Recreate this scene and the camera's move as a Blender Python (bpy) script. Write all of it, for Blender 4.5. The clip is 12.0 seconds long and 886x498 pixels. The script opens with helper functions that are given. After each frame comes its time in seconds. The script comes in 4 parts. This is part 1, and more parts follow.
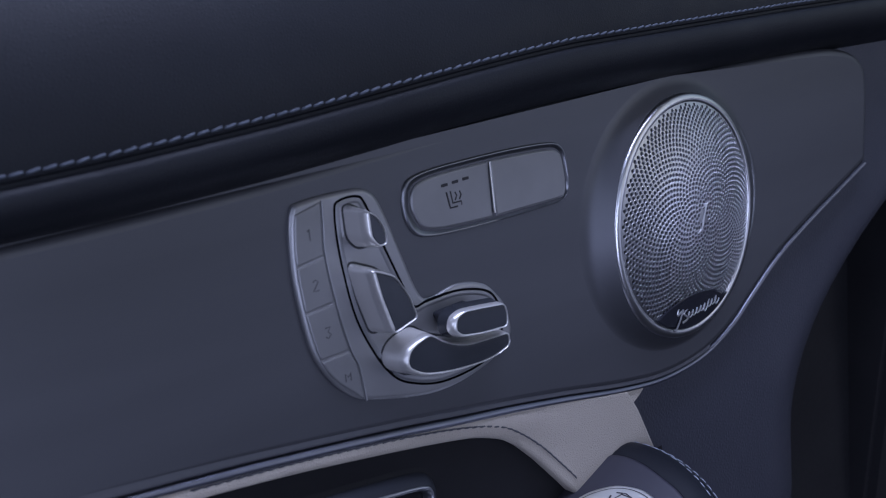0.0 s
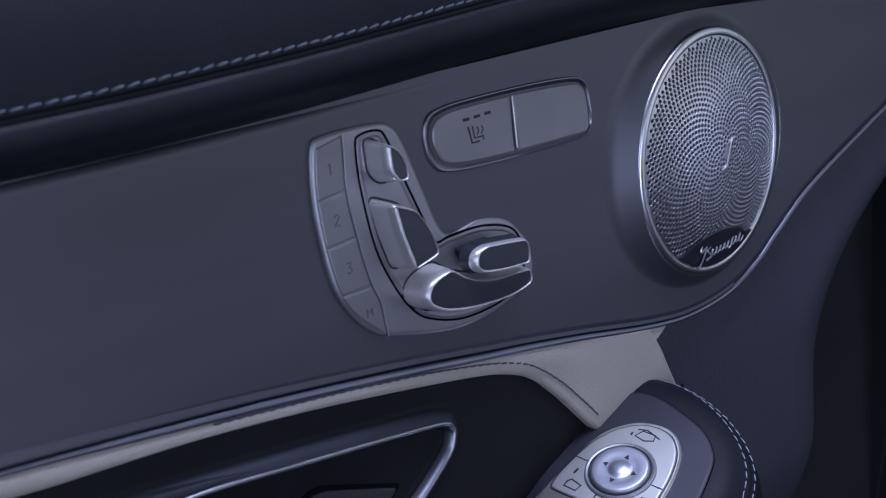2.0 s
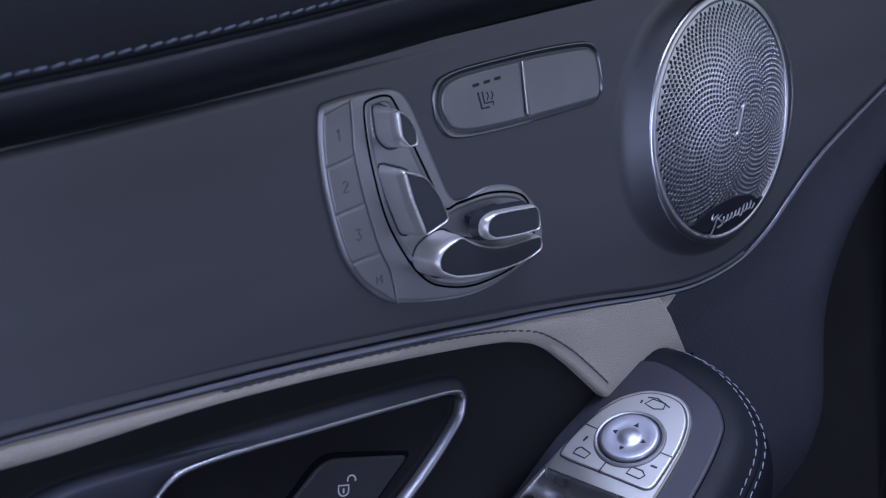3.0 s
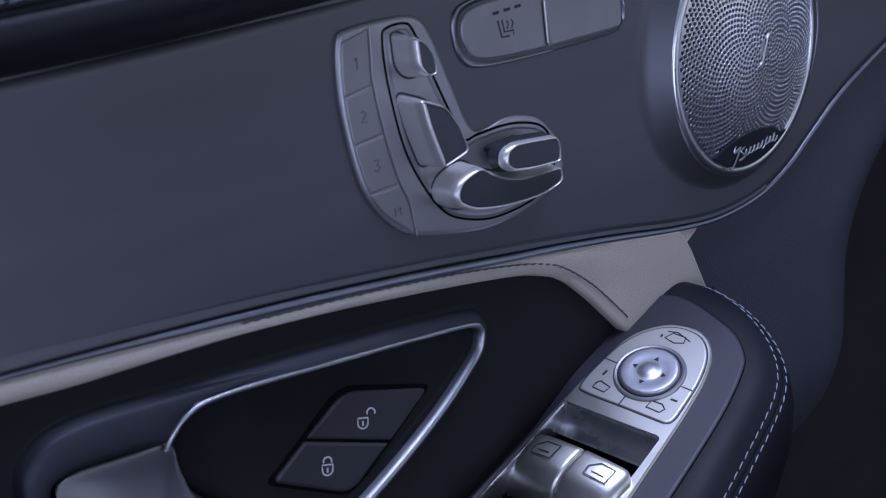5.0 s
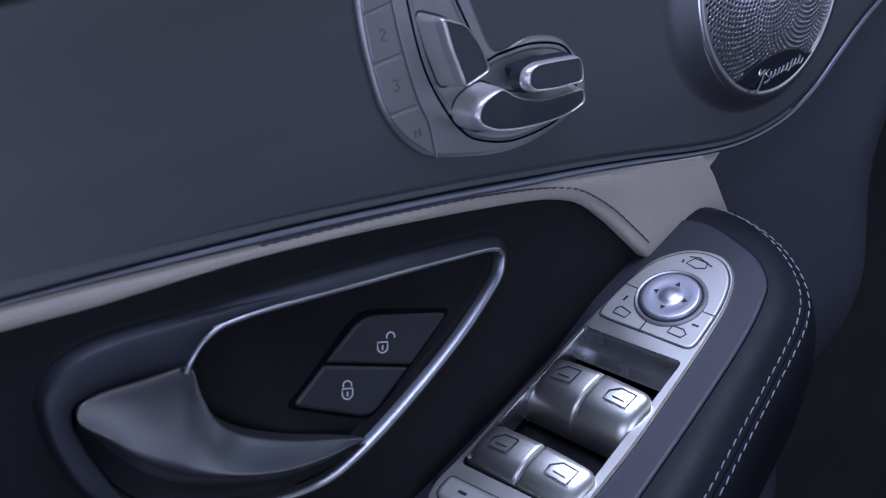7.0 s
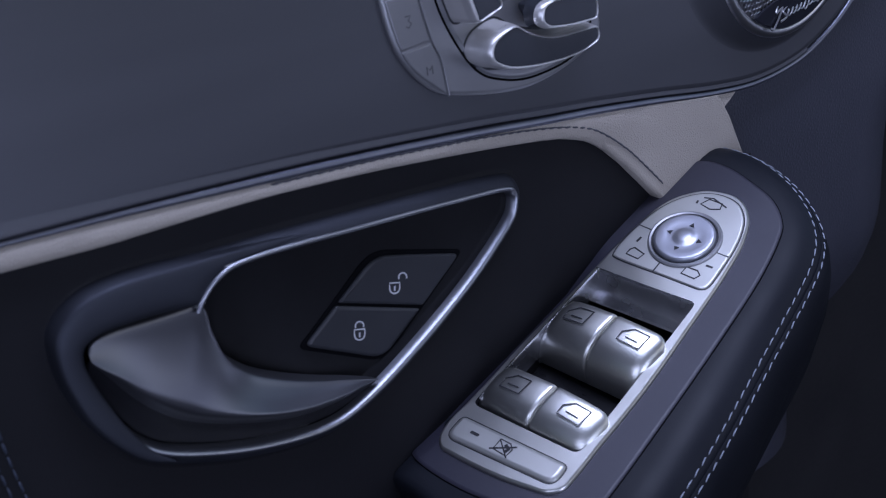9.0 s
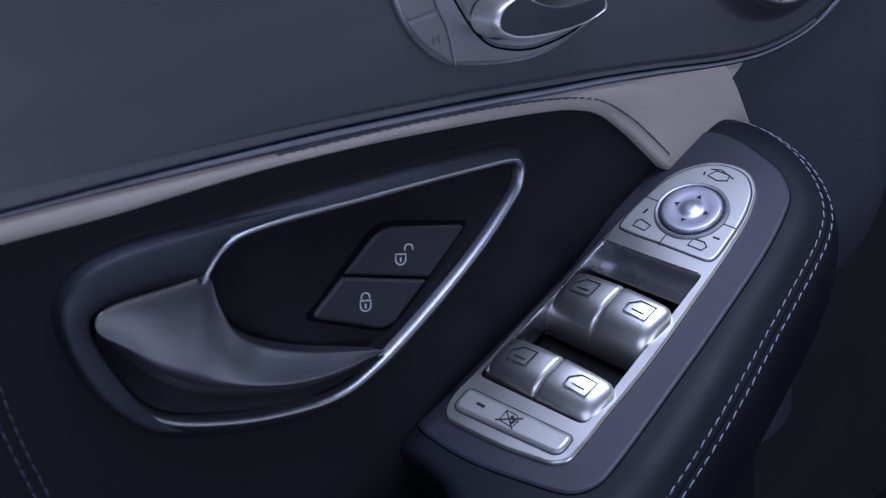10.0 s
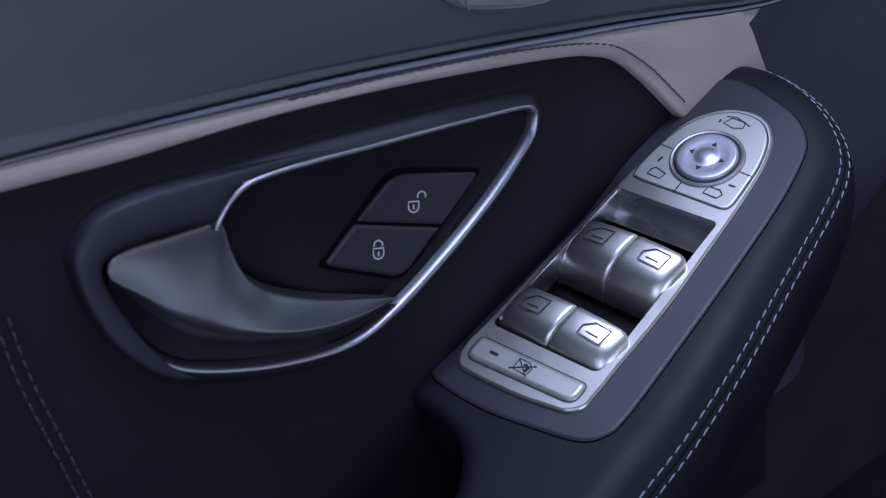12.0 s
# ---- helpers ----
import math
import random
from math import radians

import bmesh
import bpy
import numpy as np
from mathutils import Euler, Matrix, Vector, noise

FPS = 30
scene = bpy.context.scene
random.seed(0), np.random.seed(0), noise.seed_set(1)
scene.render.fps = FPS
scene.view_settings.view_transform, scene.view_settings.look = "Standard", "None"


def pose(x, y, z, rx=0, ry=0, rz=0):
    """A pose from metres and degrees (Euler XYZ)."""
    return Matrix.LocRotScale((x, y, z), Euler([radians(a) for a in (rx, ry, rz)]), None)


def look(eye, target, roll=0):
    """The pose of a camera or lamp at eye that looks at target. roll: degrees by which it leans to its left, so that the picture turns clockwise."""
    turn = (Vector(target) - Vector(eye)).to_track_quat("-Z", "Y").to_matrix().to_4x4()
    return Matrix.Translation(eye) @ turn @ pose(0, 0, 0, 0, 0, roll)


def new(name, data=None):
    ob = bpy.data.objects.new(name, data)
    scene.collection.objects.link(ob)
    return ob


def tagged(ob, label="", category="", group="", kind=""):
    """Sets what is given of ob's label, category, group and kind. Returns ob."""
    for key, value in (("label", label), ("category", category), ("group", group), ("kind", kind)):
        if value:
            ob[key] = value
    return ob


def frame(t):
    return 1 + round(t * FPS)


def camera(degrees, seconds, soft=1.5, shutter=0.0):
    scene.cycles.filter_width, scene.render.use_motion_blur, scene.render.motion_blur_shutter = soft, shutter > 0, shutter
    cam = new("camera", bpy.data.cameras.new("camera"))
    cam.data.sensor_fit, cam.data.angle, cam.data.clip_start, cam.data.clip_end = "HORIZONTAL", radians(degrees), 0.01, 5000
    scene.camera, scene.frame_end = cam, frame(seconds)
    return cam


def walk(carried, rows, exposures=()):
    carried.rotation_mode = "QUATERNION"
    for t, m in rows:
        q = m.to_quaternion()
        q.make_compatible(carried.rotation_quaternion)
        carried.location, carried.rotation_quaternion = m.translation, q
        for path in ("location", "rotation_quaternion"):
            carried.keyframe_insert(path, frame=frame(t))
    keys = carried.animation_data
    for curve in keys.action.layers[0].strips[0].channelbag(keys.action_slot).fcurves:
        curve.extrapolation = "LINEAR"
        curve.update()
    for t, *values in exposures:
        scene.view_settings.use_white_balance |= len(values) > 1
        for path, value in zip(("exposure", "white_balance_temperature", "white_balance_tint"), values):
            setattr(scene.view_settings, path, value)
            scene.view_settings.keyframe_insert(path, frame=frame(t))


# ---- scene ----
from mathutils.geometry import delaunay_2d_cdt

cam = camera(42, 12.0, 1.1)
PATH = [
    (0, (-0.4185, -0.2846, 0.7948), (-0.0921, 0.0612, 0.6403), 0.00),
    (0.5, (-0.4187, -0.2845, 0.7946), (-0.0946, 0.0613, 0.6352), -0.06),
    (1, (-0.4184, -0.2840, 0.7935), (-0.0974, 0.0619, 0.6282), -0.18),
    (1.5, (-0.4178, -0.2834, 0.7923), (-0.1001, 0.0626, 0.6209), -0.28),
    (2, (-0.4176, -0.2826, 0.7909), (-0.1030, 0.0632, 0.6136), -0.40),
    (2.5, (-0.4174, -0.2817, 0.7900), (-0.1054, 0.0635, 0.6069), -0.42),
    (3, (-0.4169, -0.2805, 0.7886), (-0.1077, 0.0640, 0.5996), -0.55),
    (5, (-0.4163, -0.2771, 0.7837), (-0.1186, 0.0641, 0.5717), -0.96),
    (5.5, (-0.4163, -0.2760, 0.7823), (-0.1216, 0.0642, 0.5647), -1.05),
    (6, (-0.4164, -0.2752, 0.7808), (-0.1250, 0.0639, 0.5570), -1.19),
    (6.5, (-0.4163, -0.2743, 0.7795), (-0.1283, 0.0633, 0.5491), -1.29),
    (7, (-0.4163, -0.2734, 0.7780), (-0.1316, 0.0623, 0.5408), -1.37),
    (9, (-0.4164, -0.2711, 0.7737), (-0.1418, 0.0589, 0.5173), -1.70),
    (9.5, (-0.4165, -0.2709, 0.7727), (-0.1442, 0.0578, 0.5123), -1.76),
    (10, (-0.4166, -0.2707, 0.7718), (-0.1474, 0.0567, 0.5065), -1.89),
    (10.5, (-0.4167, -0.2700, 0.7705), (-0.1504, 0.0560, 0.5007), -2.02),
    (11, (-0.4171, -0.2696, 0.7693), (-0.1535, 0.0550, 0.4953), -2.11),
    (11.5, (-0.4171, -0.2695, 0.7685), (-0.1559, 0.0541, 0.4908), -2.19),
    (12, (-0.4173, -0.2694, 0.7677), (-0.1582, 0.0532, 0.4869), -2.30),
]
walk(cam, [(t, look(eye, target, roll)) for t, eye, target, roll in PATH])
cam.data.dof.use_dof, cam.data.dof.focus_distance, cam.data.dof.aperture_fstop = True, 0.472, 20.0

# ---------------------------------------------------------------- light
world = bpy.data.worlds.new("overcast_sky")
scene.world = world
world.use_nodes = True
wt = world.node_tree
wt.nodes.clear()
w_sky = wt.nodes.new("ShaderNodeTexSky")
w_sky.sky_type, w_sky.sun_disc = "NISHITA", False
w_sky.sun_elevation, w_sky.sun_rotation = radians(38), radians(150)
w_bg = wt.nodes.new("ShaderNodeBackground")
w_bg.inputs["Strength"].default_value = 0.07
w_out = wt.nodes.new("ShaderNodeOutputWorld")
wt.links.new(w_sky.outputs["Color"], w_bg.inputs["Color"])
wt.links.new(w_bg.outputs["Background"], w_out.inputs["Surface"])


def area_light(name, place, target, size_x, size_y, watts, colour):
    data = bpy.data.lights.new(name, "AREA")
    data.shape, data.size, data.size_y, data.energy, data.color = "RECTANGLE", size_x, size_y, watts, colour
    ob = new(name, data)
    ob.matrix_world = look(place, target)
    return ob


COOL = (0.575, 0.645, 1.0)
# added overhead fill lamp, no glass roof is known here
area_light("overhead_fill_light", (-0.12, -0.05, 1.34), (-0.12, -0.06, 0.0), 0.60, 0.40, 7.2, COOL)
area_light("near_window_light", (0.22, 0.32, 1.26), (0.05, -0.10, 0.55), 1.10, 0.36, 3.7, COOL)
# added fill lamp in mid-cabin that lifts the rear-facing flanks
area_light("rear_fill_light", (-1.45, -0.75, 0.98), (-0.10, 0.0, 0.62), 0.70, 0.45, 3.6, COOL)
# added fill lamp before the far wall, brightens the speaker collar's rear flank
area_light("far_fill_light", (-0.48, -1.44, 0.62), (-0.10, 0.0, 0.62), 0.68, 0.80, 7.6, COOL)
# added fill lamp at dashboard height for the trim panel to reflect
area_light("front_fill_light", (0.92, -1.00, 0.64), (-0.1, 0.0, 0.60), 1.00, 0.56, 1.5, COOL)
scene.view_settings.exposure = 0.27


# ---------------------------------------------------------------- materials
class Nodes:
    def __init__(self, name):
        self.mat = bpy.data.materials.new(name)
        self.mat.use_nodes = True
        self.tree = self.mat.node_tree
        self.bsdf = self.tree.nodes["Principled BSDF"]
        self.coord = self.tree.nodes.new("ShaderNodeTexCoord").outputs["Object"]

    def add(self, kind, **inputs):
        node = self.tree.nodes.new(kind)
        for key, value in inputs.items():
            node.inputs[key.replace("_", " ")].default_value = value
        return node

    def link(self, a, b):
        self.tree.links.new(a, b)

    def mapped(self, scale):
        node = self.add("ShaderNodeMapping", Scale=scale)
        self.link(self.coord, node.inputs["Vector"])
        return node.outputs["Vector"]

    def noise(self, scale, detail=3.0, stretch=(1, 1, 1)):
        node = self.add("ShaderNodeTexNoise", Scale=scale, Detail=detail)
        self.link(self.mapped(stretch), node.inputs["Vector"])
        return node.outputs["Fac"]

    def ramp(self, fac, low, high, at=(0.3, 0.7)):
        node = self.tree.nodes.new("ShaderNodeValToRGB")
        for stop, colour, place in zip(node.color_ramp.elements, (low, high), at):
            stop.color, stop.position = (*colour, 1), place
        self.link(fac, node.inputs["Fac"])
        return node.outputs["Color"]

    def range(self, fac, low, high):
        node = self.add("ShaderNodeMapRange", From_Min=0.25, From_Max=0.75, To_Min=low, To_Max=high)
        self.link(fac, node.inputs["Value"])
        return node.outputs["Result"]

    def bump(self, height, strength, distance=0.0003, before=None):
        node = self.add("ShaderNodeBump", Strength=strength, Distance=distance)
        self.link(height, node.inputs["Height"])
        if before is not None:
            self.link(before, node.inputs["Normal"])
        self.link(node.outputs["Normal"], self.bsdf.inputs["Normal"])
        return node.outputs["Normal"]


def leather(name, low, high, rough=0.5, grain=0.5, cell=900, shine=0.35):
    n = Nodes(name)
    n.link(n.ramp(n.noise(14, 4), low, high), n.bsdf.inputs["Base Color"])
    n.link(n.range(n.noise(60, 3), rough - 0.06, rough + 0.06), n.bsdf.inputs["Roughness"])
    n.bsdf.inputs["Specular IOR Level"].default_value = shine
    vor = n.add("ShaderNodeTexVoronoi", Scale=cell)
    vor.feature = "DISTANCE_TO_EDGE"
    n.link(n.mapped((1, 1, 1)), vor.inputs["Vector"])
    first = n.bump(vor.outputs["Distance"], grain, 0.0004)
    n.bump(n.noise(2600, 2), grain * 0.4, 0.0001, first)
    return n.mat


def metal(name, low, high, rough=0.3, metallic=1.0, brush=0.0, stretch=(1, 1, 1)):
    n = Nodes(name)
    n.link(n.ramp(n.noise(30, 4, stretch), low, high), n.bsdf.inputs["Base Color"])
    n.bsdf.inputs["Metallic"].default_value = metallic
    n.link(n.range(n.noise(90, 3, stretch), rough - 0.03, rough + 0.03), n.bsdf.inputs["Roughness"])
    if brush:
        n.bump(n.noise(1500, 3, stretch), brush, 0.00008)
    return n.mat


def plastic(name, low, high, rough=0.45, grain=0.15, shine=0.4):
    n = Nodes(name)
    n.bsdf.inputs["Specular IOR Level"].default_value = shine
    n.link(n.ramp(n.noise(25, 3), low, high), n.bsdf.inputs["Base Color"])
    n.link(n.range(n.noise(300, 3), rough - 0.05, rough + 0.05), n.bsdf.inputs["Roughness"])
    n.bump(n.noise(3500, 2), grain, 0.0001)
    return n.mat


LEATHER_PAD = leather("navy_black_leather", (0.0065, 0.0075, 0.0105), (0.010, 0.0115, 0.015), 0.5, 0.35, 900, 0.2)
LEATHER_ARM = leather("armrest_leather", (0.0065, 0.0075, 0.011), (0.010, 0.0115, 0.016), 0.5, 0.12, 1300, 0.18)
LEATHER_INSERT = leather("black_insert_leather", (0.0068, 0.0068, 0.0084), (0.0098, 0.0098, 0.0118), 0.6, 0.2, 1200, 0.17)
LEATHER_FRONT = leather("grained_front_leather", (0.038, 0.040, 0.054), (0.048, 0.050, 0.066), 0.45, 0.6, 520)
CREAM = leather("cream_nappa_leather", (0.34, 0.305, 0.265), (0.41, 0.37, 0.32), 0.75, 0.9, 1000, 0.2)
TRIM_METAL = metal("satin_graphite_trim", (0.096, 0.098, 0.110), (0.113, 0.115, 0.129), 0.46, 0.72, 0.25, (0.06, 1, 1))
SATIN = metal("satin_silver", (0.62, 0.62, 0.64), (0.67, 0.67, 0.69), 0.32, 1.0)
GRILLE = metal("grille_metal", (0.45, 0.45, 0.475), (0.49, 0.49, 0.515), 0.30, 0.97)
KNOB_METAL = metal("satin_knob_silver", (0.72, 0.70, 0.68), (0.78, 0.76, 0.74), 0.36, 0.55)
MIRROR_KNOB = metal("blue_grey_knob", (0.40, 0.41, 0.46), (0.44, 0.45, 0.50), 0.38, 0.8)
KEY_BRIGHT = metal("bright_matt_key", (0.44, 0.437, 0.41), (0.49, 0.487, 0.46), 0.42, 0.7)
WELL_BLACK = plastic("gloss_black_well", (0.008, 0.008, 0.010), (0.012, 0.012, 0.014), 0.30, 0.0, 0.25)
SATIN_KEY = metal("matt_silver_key", (0.21, 0.21, 0.218), (0.245, 0.245, 0.253), 0.44, 0.6, 0.08)
SATIN_BASE = metal("grey_satin_switch", (0.27, 0.27, 0.28), (0.32, 0.32, 0.33), 0.40, 0.7, 0.05)
DARK_CHROME = metal("dark_blue_satin_chrome", (0.036, 0.039, 0.050), (0.046, 0.050, 0.062), 0.56, 0.75)
STRIP_METAL = metal("blue_satin_strip", (0.19, 0.20, 0.25), (0.23, 0.24, 0.29), 0.40, 1.0)
WELL_METAL = metal("dark_satin_well", (0.46, 0.46, 0.485), (0.52, 0.52, 0.545), 0.26, 0.95)
PLATE_METAL = metal("satin_plate_silver", (0.56, 0.555, 0.52), (0.62, 0.615, 0.58), 0.33, 0.95)
BEZEL_METAL = metal("slate_satin_bezel", (0.17, 0.175, 0.19), (0.20, 0.205, 0.22), 0.30, 0.9)
LEVER_METAL = metal("satin_lever_silver", (0.68, 0.675, 0.635), (0.74, 0.735, 0.695), 0.36, 1.0, 0.12, (1, 0.08, 1))
RECESS_BLACK = plastic("recess_black", (0.006, 0.006, 0.007), (0.009, 0.009, 0.0105), 0.6, 0.3, 0.14)
VOID = plastic("deep_black_gap", (0.003, 0.003, 0.004), (0.004, 0.004, 0.005), 0.9, 0.0, 0.05)
PRINT_GREY = plastic("grey_print", (0.085, 0.085, 0.09), (0.10, 0.10, 0.105), 0.5, 0.0)
RING_METAL = metal("satin_surround_metal", (0.34, 0.35, 0.385), (0.40, 0.41, 0.445), 0.36, 1.0)
HANDLE = metal("brushed_handle_metal", (0.150, 0.152, 0.168), (0.175, 0.178, 0.194), 0.33, 0.85, 0.03, (0.2, 1, 1))
BLACK = plastic("black_plastic", (0.010, 0.010, 0.012), (0.016, 0.016, 0.018), 0.5)
KEY_BLACK = plastic("soft_black_key", (0.022, 0.023, 0.027), (0.028, 0.029, 0.033), 0.45)
INSET = plastic("soft_dark_inset", (0.020, 0.0192, 0.030), (0.024, 0.023, 0.036), 0.46, 0.3, 0.5)
# shaded lower side of the metal pull, darkness put into the colour
PULL_SHADE = plastic("shaded_pull_black", (0.012, 0.012, 0.014), (0.016, 0.016, 0.019), 0.38, 0.05, 0.3)
SLATE_PLATE = metal("slate_satin_plate", (0.21, 0.212, 0.225), (0.24, 0.242, 0.255), 0.38, 0.7)
KNOB_RIM = metal("bright_satin_rim", (0.68, 0.665, 0.65), (0.74, 0.725, 0.71), 0.36, 0.7)
GLOSS_GREY = plastic("gloss_slate_face", (0.022, 0.025, 0.031), (0.028, 0.031, 0.038), 0.20, 0.0)
PRINT_DARK = plastic("dark_print", (0.015, 0.015, 0.018), (0.020, 0.020, 0.024), 0.5, 0.0)
PRINT_LIGHT = plastic("pale_print", (0.50, 0.50, 0.52), (0.56, 0.56, 0.58), 0.5, 0.0)
THREAD = plastic("pale_blue_thread", (0.20, 0.225, 0.27), (0.27, 0.295, 0.34), 0.7, 0.0)
THREAD_SLATE = plastic("slate_thread", (0.05, 0.06, 0.08), (0.075, 0.086, 0.108), 0.7, 0.0)
THREAD_NAVY = plastic("navy_thread", (0.022, 0.028, 0.045), (0.030, 0.037, 0.056), 0.7, 0.0)
THREAD_DARK = plastic("charcoal_thread", (0.05, 0.05, 0.06), (0.08, 0.08, 0.09), 0.7, 0.0)
LOWER_DARK = plastic("matt_black_lining", (0.014, 0.014, 0.016), (0.019, 0.019, 0.021), 0.7, 0.3, 0.2)
SHELL = plastic("dark_cabin_lining", (0.030, 0.030, 0.034), (0.045, 0.045, 0.050), 0.8)
CARPET = plastic("dark_carpet", (0.008, 0.008, 0.009), (0.013, 0.013, 0.014), 0.9, 0.6, 0.1)

# ---------------------------------------------------------------- frames of reference
# Door trim plane: along the car, up the trim, out into the cabin; it leans back by 7.3 degrees.
LEAN = radians(7.297)
TRIM = Matrix(((1, 0, 0, 0), (0, math.sin(LEAN), -math.cos(LEAN), 0), (0, math.cos(LEAN), math.sin(LEAN), 0.65), (0, 0, 0, 1)))
# Armrest top plane: rises to the front by 21 degrees. Origin under the mirror knob.
a_up = Vector((-0.35663, -0.03449, 0.93361)).normalized()
a_fore = (Vector((1, 0, 0)) - a_up.x * a_up).normalized()
a_side = a_up.cross(a_fore)
ARM = Matrix.Translation((-0.0957, -0.0334, 0.5452)) @ Matrix((a_fore, a_side, a_up)).transposed().to_4x4()
MM = 0.001
ORIGIN = {}


# ---------------------------------------------------------------- mesh helpers (millimetres in)
def thing(name, base, at, label, category, group="", kind=""):
    ob = new(name)
    ob.empty_display_size = 0.01
    ob.matrix_world = base @ Matrix.Translation(Vector(at) * MM)
    ORIGIN[ob] = Vector(at)
    return tagged(ob, label, category, group, kind)


def finish(bm, name, material, sharp=38):
    bmesh.ops.recalc_face_normals(bm, faces=bm.faces)
    for f in bm.faces:
        f.smooth = True
    for e in bm.edges:
        e.smooth = not (len(e.link_faces) == 2 and e.calc_face_angle(0) > radians(sharp))
    me = bpy.data.meshes.new(name)
    bm.to_mesh(me)
    bm.free()
    me.materials.append(material)
    return me


def part(name, bm, material, parent, label="", sharp=38):
    """One mesh under a thing or a part, from a bmesh in millimetres of its frame."""
    shift = ORIGIN[parent]
    bmesh.ops.translate(bm, verts=bm.verts, vec=-shift)
    bmesh.ops.scale(bm, verts=bm.verts, vec=(MM, MM, MM))
    ob = new(name, finish(bm, name, material, sharp))
    ob.parent = parent
    ORIGIN[ob] = shift
    return tagged(ob, label)


def solo(name, bm, material, base, label, category, kind="", sharp=38):
    """One mesh that is a thing of its own."""
    bmesh.ops.scale(bm, verts=bm.verts, vec=(MM, MM, MM))
    ob = new(name, finish(bm, name, material, sharp))
    ob.matrix_world = base
    ORIGIN[ob] = Vector((0, 0, 0))
    return tagged(ob, label, category, "", kind)


def spline(points, steps=8, closed=False):
    """A smooth line through the points (Catmull-Rom)."""
    p = [Vector(q) for q in points]
    n = len(p)
    out = []
    for i in range(n if closed else n - 1):
        if closed:
            a, b, c, d = p[i - 1], p[i], p[(i + 1) % n], p[(i + 2) % n]
        else:
            a, b, c, d = p[max(i - 1, 0)], p[i], p[i + 1], p[min(i + 2, n - 1)]
        for k in range(steps):
            t = k / steps
            out.append(0.5 * (2 * b + (c - a) * t + (2 * a - 5 * b + 4 * c - d) * t * t + (3 * b - a - 3 * c + d) * t**3))
    if not closed:
        out.append(p[-1].copy())
    return out


def even(line, count, closed=False):
    """The line cut into count even steps."""
    pts = line + [line[0]] if closed else line
    along = [0.0]
    for a, b in zip(pts, pts[1:]):
        along.append(along[-1] + (b - a).length)
    out, j = [], 0
    for k in range(count if closed else count + 1):
        s = along[-1] * k / count
        while j < len(pts) - 2 and along[j + 1] < s:
            j += 1
        span = along[j + 1] - along[j]
        out.append(pts[j].lerp(pts[j + 1], (s - along[j]) / span if span else 0))
    return out


def rounded(corners, radius, steps=6):
    """A closed outline with rounded corners; radius: one number or one for each corner."""
    n = len(corners)
    radii = radius if isinstance(radius, (list, tuple)) else [radius] * n
    out = []
    for i in range(n):
        a, b, c = (Vector(corners[(i + k) % n]) for k in (-1, 0, 1))
        r = min(radii[i], 0.49 * (a - b).length, 0.49 * (c - b).length)
        p, q = b + (a - b).normalized() * r, b + (c - b).normalized() * r
        for k in range(steps + 1):
            t = k / steps
            out.append((1 - t) ** 2 * p + 2 * t * (1 - t) * b + t * t * q)
    return out


def ccw(poly):
    area = sum(a.x * b.y - b.x * a.y for a, b in zip(poly, poly[1:] + poly[:1]))
    return poly if area > 0 else poly[::-1]


def inset(poly, d):
    """A closed, counter-clockwise outline moved inwards by d."""
    if not d:
        return [p.copy() for p in poly]
    n, out = len(poly), []
    for i in range(n):
        a, b, c = poly[i - 1], poly[i], poly[(i + 1) % n]
        e, f = (b - a), (c - b)
        e, f = (e.normalized() if e.length > 1e-6 else f.normalized()), (f.normalized() if f.length > 1e-6 else e.normalized())
        m = Vector((-e.y - f.y, e.x + f.x))
        m = m.normalized() if m.length > 1e-6 else Vector((-e.y, e.x))
        out.append(b + m * d / max(0.45, m.dot(Vector((-e.y, e.x)))))
    # edges that turned round at tight corners close up to a point
    for _ in range(8):
        for i in range(n):
            j = (i + 1) % n
            if (out[j] - out[i]).dot(poly[j] - poly[i]) < 0:
                mid = (out[i] + out[j]) / 2
                out[i], out[j] = mid, mid.copy()
    return out


def welded(bm):
    bmesh.ops.remove_doubles(bm, verts=bm.verts, dist=1e-4)
    return bm


def lofted(rings, closed=True, cap_first=False, cap_last=True):
    """Faces between rings of 3D points."""
    bm = bmesh.new()
    vs = [[bm.verts.new(p) for p in ring] for ring in rings]
    n = len(rings[0])
    for a, b in zip(vs, vs[1:]):
        for i in range(n if closed else n - 1):
            j = (i + 1) % n
            bm.faces.new((a[i], a[j], b[j], b[i]))
    for ring, wanted in ((vs[0], cap_first), (vs[-1], cap_last)):
        if wanted:
            bm.faces.new(ring)
    return bm


def block(outline, profile, cap_first=False, cap_last=True, height=None):
    """A solid on an outline: profile gives rows of (inset, level). height(x, y) may bend the level."""
    poly = ccw([Vector(p[:2]) for p in outline])
    rings = []
    if cap_last:
        profile = list(profile) + [(profile[-1][0] + 0.12, profile[-1][1])]
    for d, z in profile:
        rings.append([(p.x, p.y, z + (height(p.x, p.y) if height else 0)) for p in inset(poly, d)])
    bm = lofted(rings, True, cap_first, cap_last)
    bad = [f for f in bm.faces if len(f.verts) > 4]
    if bad:
        bmesh.ops.triangulate(bm, faces=bad)
    return bm


